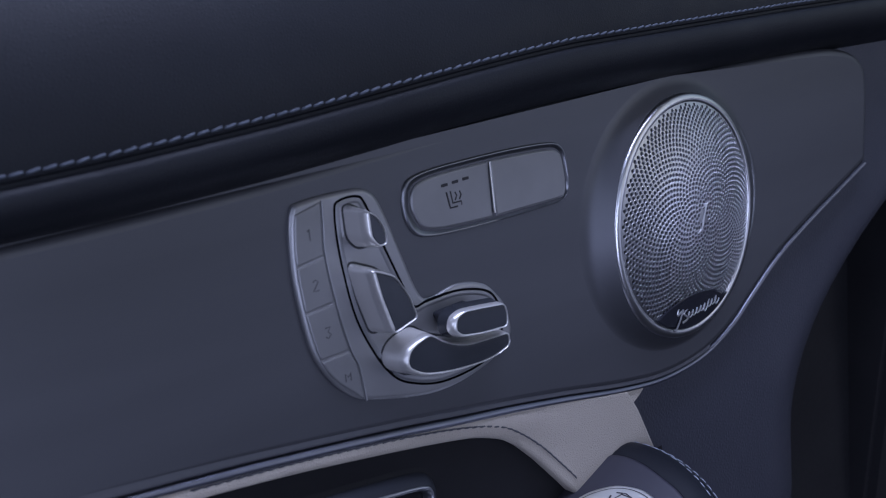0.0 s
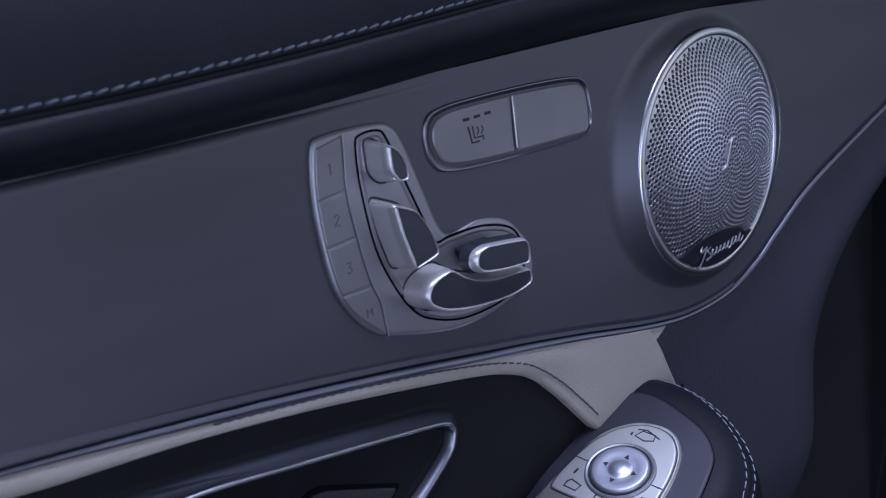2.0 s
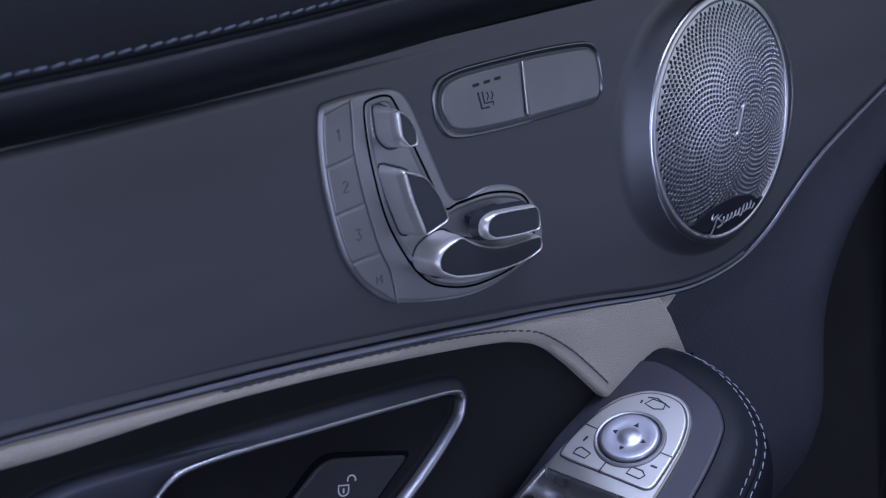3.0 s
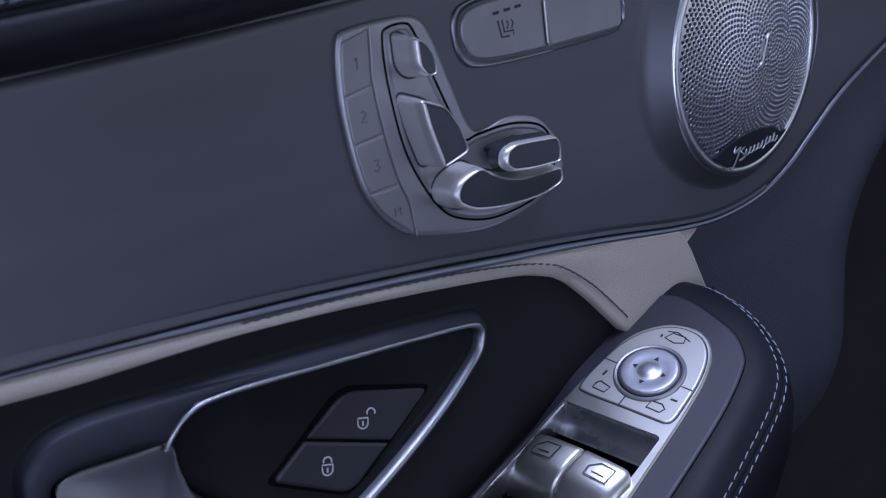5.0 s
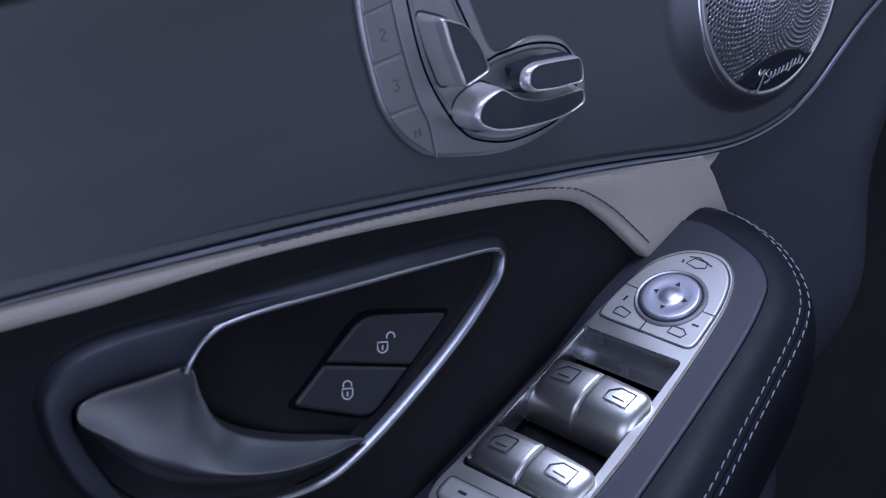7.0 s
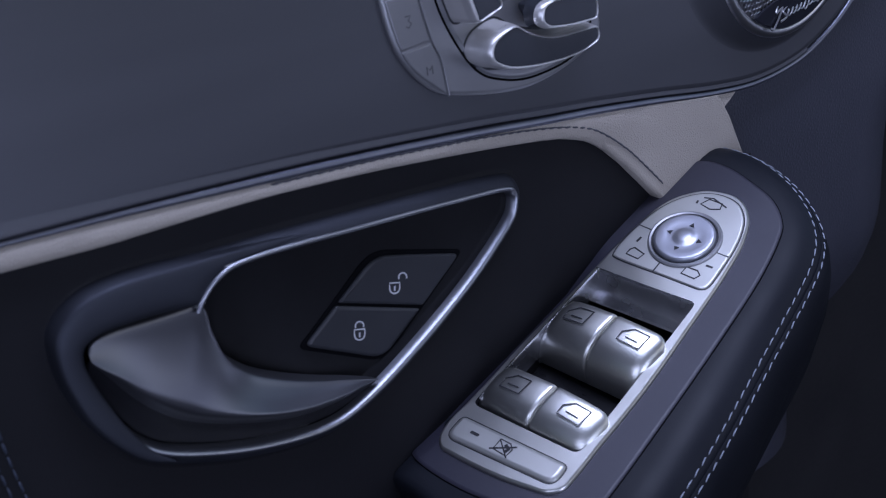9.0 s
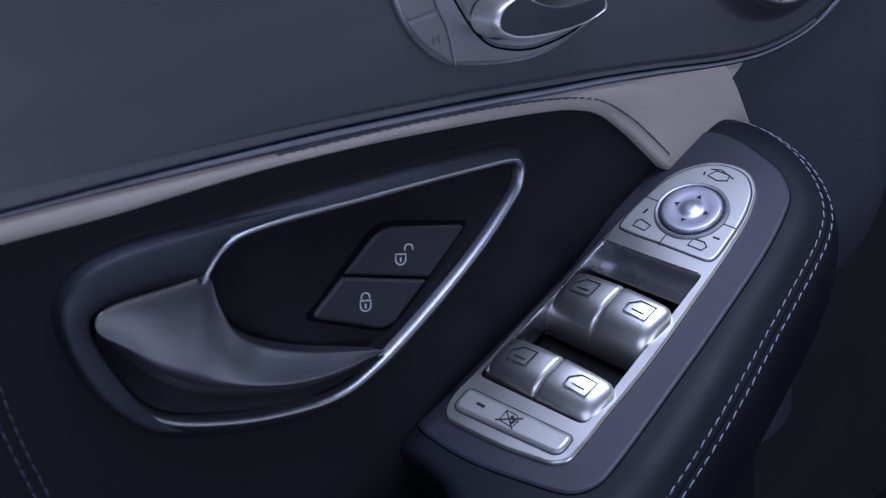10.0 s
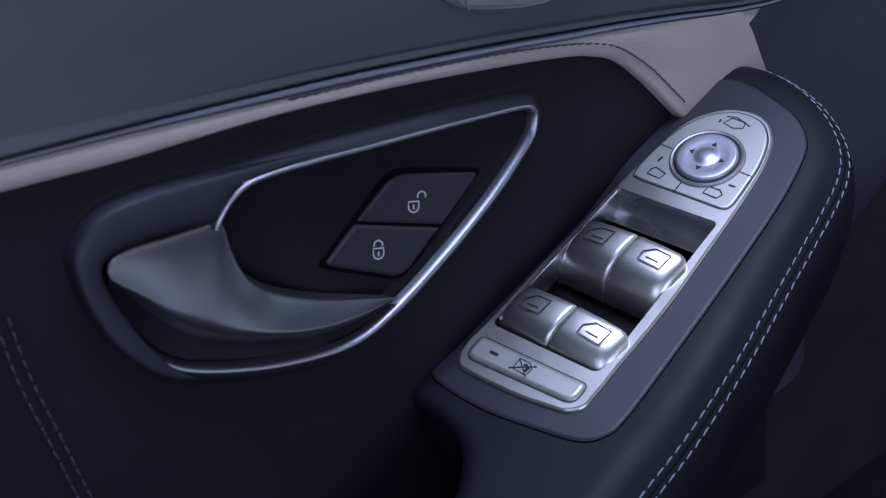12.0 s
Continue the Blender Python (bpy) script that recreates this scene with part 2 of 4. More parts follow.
def swept(line, section, out_axis=Vector((0, 0, 1)), closed=False, scale=None):
    """A bar along a line: section points are (to the line's left, along out_axis)."""
    n, rings = len(line), []
    for i, p in enumerate(line):
        a = line[i - 1] if closed or i else line[i]
        b = line[(i + 1) % n] if closed or i < n - 1 else line[i]
        d = (b - a).normalized()
        side = out_axis.cross(d).normalized()
        k = scale(i / (n - 1)) if scale else 1.0
        rings.append([p + side * x * k + out_axis * y * k for x, y in section])
    if closed:
        rings.append(rings[0])
    bm = lofted(rings, True, not closed, not closed)
    bmesh.ops.remove_doubles(bm, verts=bm.verts, dist=1e-5)
    return bm


def oval(rx, ry, n=10, power=1.0):
    return [(rx * math.cos(2 * math.pi * k / n), ry * math.sin(2 * math.pi * k / n)) for k in range(n)]


def surface(lines):
    """A sheet through open lines of equal length."""
    return lofted(lines, False, False, False)


def within(p, poly):
    """Whether a point lies inside an outline."""
    odd = False
    for a, b in zip(poly, poly[1:] + poly[:1]):
        if (a[1] > p[1]) != (b[1] > p[1]) and p[0] < a[0] + (p[1] - a[1]) * (b[0] - a[0]) / (b[1] - a[1]):
            odd = not odd
    return odd


def filled(outer, holes):
    """Triangles between an outline and its holes: flat points and faces."""
    flat, edges, owner = [], [], []
    for k, loop in enumerate([outer] + holes):
        first, n = len(flat), len(loop)
        flat += [Vector((p[0], p[1])) for p in loop]
        edges += [(first + i, first + (i + 1) % n) for i in range(n)]
        owner += [k] * n
    found, _, fills, came, _, _ = delaunay_2d_cdt(flat, edges, [], 0, 1e-6)
    belongs = [owner[c[0]] if c else -1 for c in came]
    faces = []
    for f in fills:
        k = belongs[f[0]]
        if k >= 0 and belongs[f[1]] == k and belongs[f[2]] == k:
            middle = (found[f[0]] + found[f[1]] + found[f[2]]) / 3
            if within(middle, holes[k - 1] if k else outer) != (k == 0):
                continue
        faces.append(tuple(f))
    return found, faces


def sheet_with_hole(outer, holes, level):
    """A sheet with holes; level(x, y) gives its height."""
    found, faces = filled(list(outer), [list(h) for h in holes])
    bm = bmesh.new()
    vs = [bm.verts.new((p.x, p.y, level(p.x, p.y))) for p in found]
    for f in faces:
        bm.faces.new([vs[i] for i in f])
    return bm


def lathe(profile, centre, n=72, squash=(1, 1)):
    """Rings about the out axis: profile of (radius, level)."""
    rings = []
    for r, z in profile:
        rings.append([(centre[0] + r * squash[0] * math.cos(2 * math.pi * k / n), centre[1] + r * squash[1] * math.sin(2 * math.pi * k / n), z) for k in range(n)])
    return rings


def merged(*parts_):
    """Several bmeshes in one."""
    bm = bmesh.new()
    for other in parts_:
        me = bpy.data.meshes.new("piece")
        other.to_mesh(me)
        other.free()
        bm.from_mesh(me)
        bpy.data.meshes.remove(me)
    return bm


def bar2d(points, width, level, thick=0.25, closed=False):
    """A thin printed line on a plane."""
    line = [Vector((x, y, level)) for x, y in points]
    return swept(line, [(-width / 2, 0), (width / 2, 0), (width / 2, thick), (-width / 2, thick)], closed=closed)


def stitch_mesh(name, length, width, material):
    """One thread stitch lying along x."""
    line = [Vector((x * length, 0, h * width)) for x, h in ((-0.5, -0.5), (-0.36, 0.12), (0, 0.34), (0.36, 0.12), (0.5, -0.5))]
    bm = swept(line, oval(width / 2, width / 3, 6), scale=lambda t: 0.55 + 0.45 * math.sin(math.pi * t))
    bmesh.ops.scale(bm, verts=bm.verts, vec=(MM, MM, MM))
    return finish(bm, name, material, 80)


def stitches(line, normals, parent, mesh, pitch, slant=8.0, seed=3):
    """A row of stitches, each an object of its own on one mesh."""
    rnd = random.Random(seed)
    length = sum((b - a).length for a, b in zip(line, line[1:]))
    count = max(2, round(length / pitch))
    pts = even(line, count)
    for i in range(count):
        a, b = pts[i], pts[i + 1]
        d = (b - a).normalized()
        up = normals(i / count, (a + b) / 2)
        side = up.cross(d).normalized()
        up = d.cross(side)
        m = Matrix((d, side, up)).transposed().to_4x4()
        ob = new("stitch", mesh)
        ob.parent = parent
        turn = Matrix.Rotation(radians(slant + rnd.uniform(-3, 3)), 4, "Z")
        ob.matrix_local = Matrix.Translation(((a + b) / 2 - ORIGIN[parent]) * MM) @ m @ turn


OUT = Vector((0, 0, 1))

# ---------------------------------------------------------------- door: trim panel
TOP_EDGE = spline([(-460, 52), (-304, 51.5), (-234, 53.2), (-190, 55.5), (-138, 58.8), (-77, 61.2), (0, 62.3), (90, 62.6), (133, 60.5), (157, 53), (165, 38), (163, -2)], 10)
LOW_EDGE = spline([(163, -2), (86, -29.6), (52, -47.5), (34, -58.2), (10, -66.8), (-20, -69.0), (-50, -65.3), (-87, -57.8), (-118, -52.0), (-147, -47.2), (-173, -42.7), (-201, -38.4), (-241, -32.8), (-280, -28.3), (-313, -24.8), (-344, -21.9), (-460, -11.0)], 10)
trim_outline = ccw([v.to_2d() for v in (TOP_EDGE[:-1] + LOW_EDGE)])
SPK = (-6.8, 1.3)
TILT = -0.045
FOOT, FOOT_AT = (64.5, 60.5), (-9.5, 2.4)


def foot_point(k, n, grow=1.0):
    a = 2 * math.pi * k / n
    return (FOOT_AT[0] + FOOT[0] * grow * math.cos(a), FOOT_AT[1] + FOOT[1] * grow * math.sin(a))


bowl_hole = [foot_point(k, 96) for k in range(96)]

trim_panel = thing("trim_panel", TRIM, (-120, 0, 0), "satin graphite metal trim panel across the upper door", "door trim", kind="structure")
inner_outline = inset(trim_outline, 3.6)
part("face", sheet_with_hole(inner_outline, [bowl_hole], lambda x, y: 0.0), TRIM_METAL, trim_panel)
part("edge", block(trim_outline, [(0, -6), (0, -2.4), (0.4, -1.35), (1.2, -0.65), (2.4, -0.15), (3.6, 0.0)], cap_last=False), TRIM_METAL, trim_panel)
flare_rings = []
for s, z in ((0.0, 0.0), (0.08, 0.01), (0.18, 0.045), (0.3, 0.115), (0.42, 0.22), (0.55, 0.375), (0.68, 0.55), (0.8, 0.72), (0.9, 0.86), (1.0, 1.0)):
    # from the oval foot to the round, tilted ring
    ring_row = []
    for q in range(96):
        a = 2 * math.pi * q / 96
        fx, fy = foot_point(q, 96)
        rx, ry = SPK[0] + 53.4 * math.cos(a), SPK[1] + 53.4 * math.sin(a)
        top = 5.0 + TILT * 51.5 * math.cos(a) - 1.5 * math.sin(a) ** 2
        ring_row.append((fx + (rx - fx) * s, fy + (ry - fy) * s, z * top))
    flare_rings.append(ring_row)
part("speaker_collar", lofted(flare_rings, cap_last=False), TRIM_METAL, trim_panel, "flared satin collar round the speaker")

# the crease's highlight is drawn as a thin line of lighter metal
crease = [Vector((FOOT_AT[0] + (FOOT[0] - 0.4) * math.cos(a), FOOT_AT[1] + (FOOT[1] - 8.0) * math.sin(a), 0.12)) for a in np.linspace(radians(52), radians(-32), 40)]
part("crease_highlight", swept(crease, oval(0.9, 0.35, 8), scale=lambda t: 0.25 + 0.75 * math.sin(math.pi * t) ** 0.5 if 0 < t < 1 else 0.25), BEZEL_METAL, trim_panel, "lighter metal line painted as the highlight on the crease at the collar foot", 70)

# lower edge of the trim kicks out into a slim lip; a polished strip runs under it
low3 = even([Vector((p.x, p.y, -0.6)) for p in LOW_EDGE], 150)
part("edge_lip", swept(low3[38:], [(-5.0, 0.55), (-3.6, 0.68), (-2.2, 0.88), (-1.1, 1.1), (-0.4, 1.18), (0.0, 1.0), (0.2, 0.5), (0.0, -3.0), (-4.6, -3.0)], scale=lambda t: 0.35 + 0.65 * min(1.0, max(0.0, (t - 0.3) / 0.45))), TRIM_METAL, trim_panel, "slim turned-out lower lip", 50)
TAPER = lambda t: 0.62 + 0.38 * min(1.0, max(0.0, (t - 0.28) / 0.25)) - 0.6 * min(1.0, max(0.0, (t - 0.68) / 0.2))  # noqa: E731
edge_strip = solo("chrome_strip", swept(low3, [(0.45, -3.0), (3.6, -3.0), (3.9, -0.6), (3.7, 0.5), (3.2, 0.9), (2.4, 0.95), (1.4, 0.5), (0.5, -0.8)], scale=TAPER), STRIP_METAL, TRIM,
                  "thin polished chrome strip under the trim panel", "trim strip", "structure", 70)
part("groove", swept(low3, [(0.0, -3.2), (0.8, -3.2), (0.8, -2.0), (0.0, -2.0)], scale=lambda t: max(0.6, TAPER(t))), KEY_BLACK, edge_strip, "dark groove above the strip")

# ---------------------------------------------------------------- speaker
SPK_FRAME = TRIM @ Matrix.Translation(Vector((SPK[0], SPK[1], -2.2)) * MM) @ Matrix.Rotation(-math.atan(TILT), 4, "Y") @ Matrix.Scale(1.04, 4) @ Matrix.Translation(Vector((-SPK[0], -SPK[1], 0)) * MM)
speaker = thing("speaker", SPK_FRAME, (SPK[0], SPK[1], 0), "round door speaker with perforated satin grille and chrome ring", "speaker")
part("ring", lofted(lathe([(51.9, 3.0), (51.9, 6.2), (51.6, 6.95), (50.9, 7.5), (49.9, 7.85), (49.0, 7.9), (48.4, 7.7), (47.9, 7.2), (47.8, 6.0)], SPK, 120), cap_last=False), SATIN, speaker, "bright chrome ring", 60)


def dome(x, y):
    r2 = ((x - SPK[0]) ** 2 + (y - SPK[1]) ** 2) / 48.0**2
    return 7.3 + 7.1 * (1 - r2)


def in_badge(x, y):
    return ((x - SPK[0] + 3.5) / 30) ** 2 + ((y - SPK[1] + 49.0) / 16.6) ** 2 < 1


def grille_mesh():
    """Perforated sheet: the holes follow a sunflower spiral, each with a rolled rim and a wall."""
    count, reach = 1850, 47.7
    spots = []
    for k in range(7, count):
        r, a = reach * math.sqrt((k + 0.5) / count), k * math.pi * (3 - math.sqrt(5))
        x, y = SPK[0] + r * math.cos(a), SPK[1] + r * math.sin(a)
        if r < 47.1 and not in_badge(x, y):
            spots.append((x, y))
    sides = 8
    around = [(math.cos(2 * math.pi * i / sides), math.sin(2 * math.pi * i / sides)) for i in range(sides)]
    border = [(SPK[0] + 48.2 * math.cos(2 * math.pi * i / 120), SPK[1] + 48.2 * math.sin(2 * math.pi * i / 120)) for i in range(120)]
    found, faces = filled(border, [[(x + 0.9 * c, y + 0.9 * q) for c, q in around] for x, y in spots])
    verts = [(p.x, p.y, dome(p.x, p.y)) for p in found]
    for x, y in spots:
        first = len(verts)
        for r, drop in ((0.9, 0.0), (0.85, -0.07), (0.79, -0.3), (0.76, -1.8)):
            verts += [(x + r * c, y + r * q, dome(x + r * c, y + r * q) + drop) for c, q in around]
        for layer in range(3):
            for i in range(sides):
                o, n, q = first + layer * sides, first + (layer + 1) * sides, (i + 1) % sides
                faces.append((o + i, o + q, n + q, n + i))
    me = bpy.data.meshes.new("grille")
    me.from_pydata(verts, [], faces)
    bm = bmesh.new()
    bm.from_mesh(me)
    bpy.data.meshes.remove(me)
    return welded(bm)


part("grille", grille_mesh(), GRILLE, speaker, "perforated satin metal grille", 50)
part("backing", lofted(lathe([(48.0, 5.2), (40, 7.0), (30, 9.0), (20, 10.6), (8, 11.8), (1.5, 12.0)], SPK, 64)), VOID, speaker)
part("centre_cap", lofted(lathe([(2.6, 13.0), (2.5, 14.1), (1.6, 14.3)], SPK, 24)), GRILLE, speaker)
sig = spline([(SPK[0] + x, SPK[1] + y, 14.6) for x, y in ((5.4, 5.8), (2.4, 5.0), (0.2, 0.4), (-2.0, -4.6), (-5.2, -5.8))], 8)
part("centre_mark", swept(sig, oval(0.8, 0.5, 8), scale=lambda t: 0.35 + 0.65 * math.sin(math.pi * t)), SATIN, speaker, "slim curved silver mark")
badge_outline = [(SPK[0] + 47.8 * math.sin(a), SPK[1] - 47.8 * math.cos(a)) for a in np.linspace(-0.64, 0.60, 22)]
badge_top = [(SPK[0] - 3.5 + 30.5 * math.sin(a), SPK[1] - 49.0 + 16.9 * math.cos(a)) for a in np.linspace(0.95, -0.86, 22)]
badge = part("badge", block(badge_outline + badge_top, [(0, 6.0), (0, 8.0), (0.5, 8.4)], height=lambda x, y: 0.75 * (dome(x, y) - 7.2)), BLACK, speaker, "glossy black badge plate")
BADGE_GLOSS = plastic("glossy_slate_badge", (0.022, 0.023, 0.030), (0.028, 0.029, 0.037), 0.18, 0.0)
badge.data.materials[0] = BADGE_GLOSS
wave = []
for k in range(97):
    # a slanted run of small loops, with two taller strokes
    t = k / 96
    turn = k * 2 * math.pi / 12
    tall = 1.0 + 0.9 * max(0.0, math.cos((t - 0.62) * 16)) * (abs(t - 0.62) < 0.1) + 0.5 * (t > 0.9)
    rise = 1.25 * tall * math.sin(turn)
    wave.append(Vector((SPK[0] - 8 + 24 * t + 0.9 * math.cos(turn) + 0.45 * rise, SPK[1] - 41.2 + rise + 1.6 * t, 10.0)))
part("badge_mark", merged(swept(wave, oval(0.36, 0.26, 6)),
                          swept(spline([(SPK[0] - 19, SPK[1] - 44.5, 9.9), (SPK[0] - 17, SPK[1] - 45.2, 9.9), (SPK[0] - 13, SPK[1] - 41, 9.9), (SPK[0] - 10, SPK[1] - 35.2, 9.9), (SPK[0] - 14, SPK[1] - 36.0, 9.9), (SPK[0] - 15, SPK[1] - 39.4, 9.9), (SPK[0] - 9, SPK[1] - 36.4, 9.9), (SPK[0] - 6, SPK[1] - 37.2, 9.9), (SPK[0] - 10.5, SPK[1] - 39.6, 9.9), (SPK[0] - 7.8, SPK[1] - 42.4, 9.9), (SPK[0] - 12, SPK[1] - 43.4, 9.9)], 6), oval(0.55, 0.3, 6))),
     SATIN, badge, "silver swirl mark on the badge")

# ---------------------------------------------------------------- seat heating switch
switch_outline = [(-165.4, 38.5), (-163.6, 43.3), (-159.0, 45.6), (-147.4, 46.9), (-122.3, 47.5), (-103.9, 47.4), (-88.5, 46.5), (-82.5, 44.6), (-79.6, 40.5), (-78.5, 33.0), (-79.2, 26.1), (-82.5, 22.8), (-88.0, 22.0), (-106.4, 21.6), (-125.0, 21.5), (-143.5, 21.8), (-154.4, 22.6), (-160.6, 24.5), (-164.0, 28.8), (-165.4, 33.5)]
key_rim = [(-161.6, 37.5), (-160.3, 40.6), (-157.2, 42.9), (-148.0, 44.3), (-122.6, 44.9), (-104.2, 44.7), (-88.4, 43.9), (-83.8, 42.4), (-81.4, 39.5), (-80.2, 33.0), (-80.0, 27.3), (-81.0, 24.5), (-84.5, 23.4), (-106.0, 23.2), (-121.6, 23.2), (-143.2, 23.8), (-152.7, 24.9), (-157.8, 26.9), (-160.4, 31.0), (-161.6, 34.0)]
bow = [spline([(*p, 0) for p in outline], 5, True) for outline in (switch_outline, key_rim)]
heat = thing("seat_heating_switch", TRIM, (-121, 33, 0), "satin silver seat heating switch with two wide keys", "switch")
part("bezel", lofted([[(p.x + (q.x - p.x) * d, p.y + (q.y - p.y) * d, z) for p, q in zip(*bow)] for d, z in ((0, -0.5), (0.02, 0.35), (0.12, 0.8), (0.28, 0.9), (0.5, 0.6), (0.75, 0.15), (0.92, -0.15), (1.0, -0.9))], cap_last=False), BEZEL_METAL, heat, "dark satin bezel with a bright edge", 60)
part("gap", block(ccw([p.to_2d() for p in bow[1]]), [(-0.3, -1.0), (-0.2, -0.3)]), VOID, heat, "dark gap round the keys")


def key_outline(side, cut):
    """The half of the bowed rim on one side of the divider; cut: the foot and head of its straight edge."""
    rim = [p.to_2d() for p in bow[1] if (p.x - cut[0][0]) * side > 1.0]
    turn = next(i for i in range(len(rim)) if (rim[i] - rim[i - 1]).length > 12)
    rim = rim[turn:] + rim[:turn]
    ends = [Vector(p) for p in cut]
    return inset(ccw(rim + (ends if (rim[-1] - ends[0]).length < (rim[-1] - ends[1]).length else ends[::-1])), 0.35)


SWITCH_EDGE = [(0, -2), (0, 0.3), (0.3, 0.6), (0.8, 0.75)]
left_key = part("key", block(key_outline(-1, ((-121.5, 23.2), (-122.4, 44.9))), SWITCH_EDGE), SATIN_KEY, heat, "matt silver key with a dark seat symbol")
part("key", block(key_outline(1, ((-120.3, 23.2), (-121.2, 44.9))), SWITCH_EDGE), SATIN_KEY, heat, "plain matt silver key")
part("divider", swept([Vector((-121.7, 44.4, 0.5)), Vector((-120.8, 25.0, 0.5))], oval(0.5, 0.6, 8)), PLATE_METAL, heat, "thin bright rib between the keys", 60)
for x, y in ((-145.2, 39.7), (-139.9, 40.0), (-134.6, 40.3)):
    part("indicator", block(rounded([(x - 1.6, y - 0.6), (x + 1.6, y - 0.5), (x + 1.6, y + 0.6), (x - 1.6, y + 0.5)], 0.4, 3), [(0, 0.4), (0, 0.85)]), PRINT_DARK, left_key)
seat_sign = [bar2d([(-144.6, 37.0), (-143.2, 31.0), (-139.5, 31.0)], 0.7, 0.75, 0.12), bar2d([(-142.6, 37.0), (-141.8, 32.6), (-137.5, 32.6), (-137.5, 31.2)], 0.6, 0.75, 0.12),
             bar2d([(-140.6, 33.4), (-139.6, 35.0), (-140.4, 36.4)], 0.5, 0.75, 0.12), bar2d([(-138.4, 33.4), (-137.4, 35.0), (-138.2, 36.4)], 0.5, 0.75, 0.12)]
part("symbol", merged(*seat_sign), PRINT_DARK, left_key)

# ---------------------------------------------------------------- seat adjuster
adjuster = thing("seat_adjuster", TRIM, (-170, 5, 0), "silver seat shaped power seat adjuster with memory keys", "switch")
base_line = spline([(-212.5, 42.6), (-207, 45.6), (-190, 46.0), (-181, 44.5), (-175.5, 38), (-168.6, 20), (-162.5, 4.5), (-157, 1.0), (-144, 3.0), (-131, 0.2), (-123.6, -6), (-119.2, -13), (-118.6, -24), (-132, -31.2), (-157, -34.2), (-186.5, -28.2), (-199.5, -21.2), (-209.2, -7.6), (-213.0, 9), (-214.4, 26)], 6, True)
base_outline = [v.to_2d() for v in base_line]
part("base", block(base_outline, [(0, -0.5), (0, 0.9), (0.5, 1.5), (1.5, 1.8)]), SATIN_BASE, adjuster, "satin grey base plate")
groove = [Vector((x + 0.8, y + 0.2, 1.8)) for x, y in ((-196.4, 40), (-194, 43.0), (-187, 43.2), (-183.5, 40), (-178, 26), (-171, 9.5), (-166.6, 0.2), (-160, 0.4), (-145, 0.6), (-131.5, -2.6), (-125.6, -8), (-123.6, -17), (-127, -25), (-137, -30), (-156, -31.0), (-170.5, -27.2), (-179, -21.7), (-186.5, -10.7), (-192.7, 4.3), (-196.2, 25.6))]
groove_line = spline(groove, 6, True)
part("groove", swept(groove_line, [(-0.45, -0.4), (0.45, -0.4), (0.42, 0.12), (-0.42, 0.12)], closed=True), VOID, adjuster, "dark gap round the knobs")
well_in = inset(ccw([v.to_2d() for v in groove_line]), 0.5)
part("knob_plate", block(well_in, [(0, 1.2), (0, 1.75), (0.5, 2.0), (1.4, 1.9), (3.0, 1.4)]), SLATE_PLATE, adjuster, "darker satin plate under the knobs")

# memory keys down the rear edge, four of them
KEY_EDGE = [(-200.6, 44.6), (-201.0, 36), (-201.4, 26.4), (-199.2, 10.2), (-195.6, -6.4), (-192.4, -14.7), (-191.0, -26.8)]
KEY_REAR = [(-211.6, 42.2), (-212.6, 37), (-213.3, 27), (-212.0, 9.5), (-208.4, -6.8), (-203.4, -15.8), (-196.0, -22.8)]
edge_s, rear_s = even(spline(KEY_EDGE, 8), 40), even(spline(KEY_REAR, 8), 40)
for lo, hi in ((0, 10), (10, 19), (19, 29), (29, 40)):
    shape = [edge_s[i] + Vector((-0.25, 0)) for i in range(lo, hi + 1)] + [rear_s[i] for i in range(hi, lo - 1, -1)]
    shape = inset(ccw([Vector(p[:2]) for p in shape]), 0.28)
    key = part("memory_key", block(shape, [(0, 1.2), (0, 2.0), (0.35, 2.3), (0.7, 2.35)]), SATIN_KEY, adjuster)
    c = sum((Vector(p) for p in shape), Vector((0, 0))) / len(shape)
    if lo == 0:
        lines = [[(c.x - 0.6, c.y + 1.2), (c.x + 0.2, c.y + 1.9), (c.x + 0.2, c.y - 1.9)]]
    elif lo == 10:
        lines = [[(c.x - 1.1, c.y + 1.3), (c.x, c.y + 1.9), (c.x + 1.1, c.y + 1.1), (c.x - 1.1, c.y - 1.8), (c.x + 1.2, c.y - 1.8)]]
    elif lo == 19:
        lines = [[(c.x - 1.1, c.y + 1.8), (c.x + 1.0, c.y + 1.8), (c.x, c.y + 0.3), (c.x + 1.1, c.y - 0.8), (c.x, c.y - 1.9), (c.x - 1.1, c.y - 1.3)]]
    else:
        lines = [[(c.x - 1.1, c.y - 1.4), (c.x - 1.1, c.y + 1.4), (c.x, c.y), (c.x + 1.1, c.y + 1.4), (c.x + 1.1, c.y - 1.4)]]
    part("digit", merged(*[bar2d(line, 0.5, 2.33, 0.12) for line in lines]), PRINT_GREY, key)


rail = [Vector((p.x + 0.2, p.y, 2.05)) for p in edge_s]
part("key_rail", swept(rail, oval(0.42, 0.5, 8)), SATIN_BASE, adjuster, "thin satin rail beside the memory keys", 60)


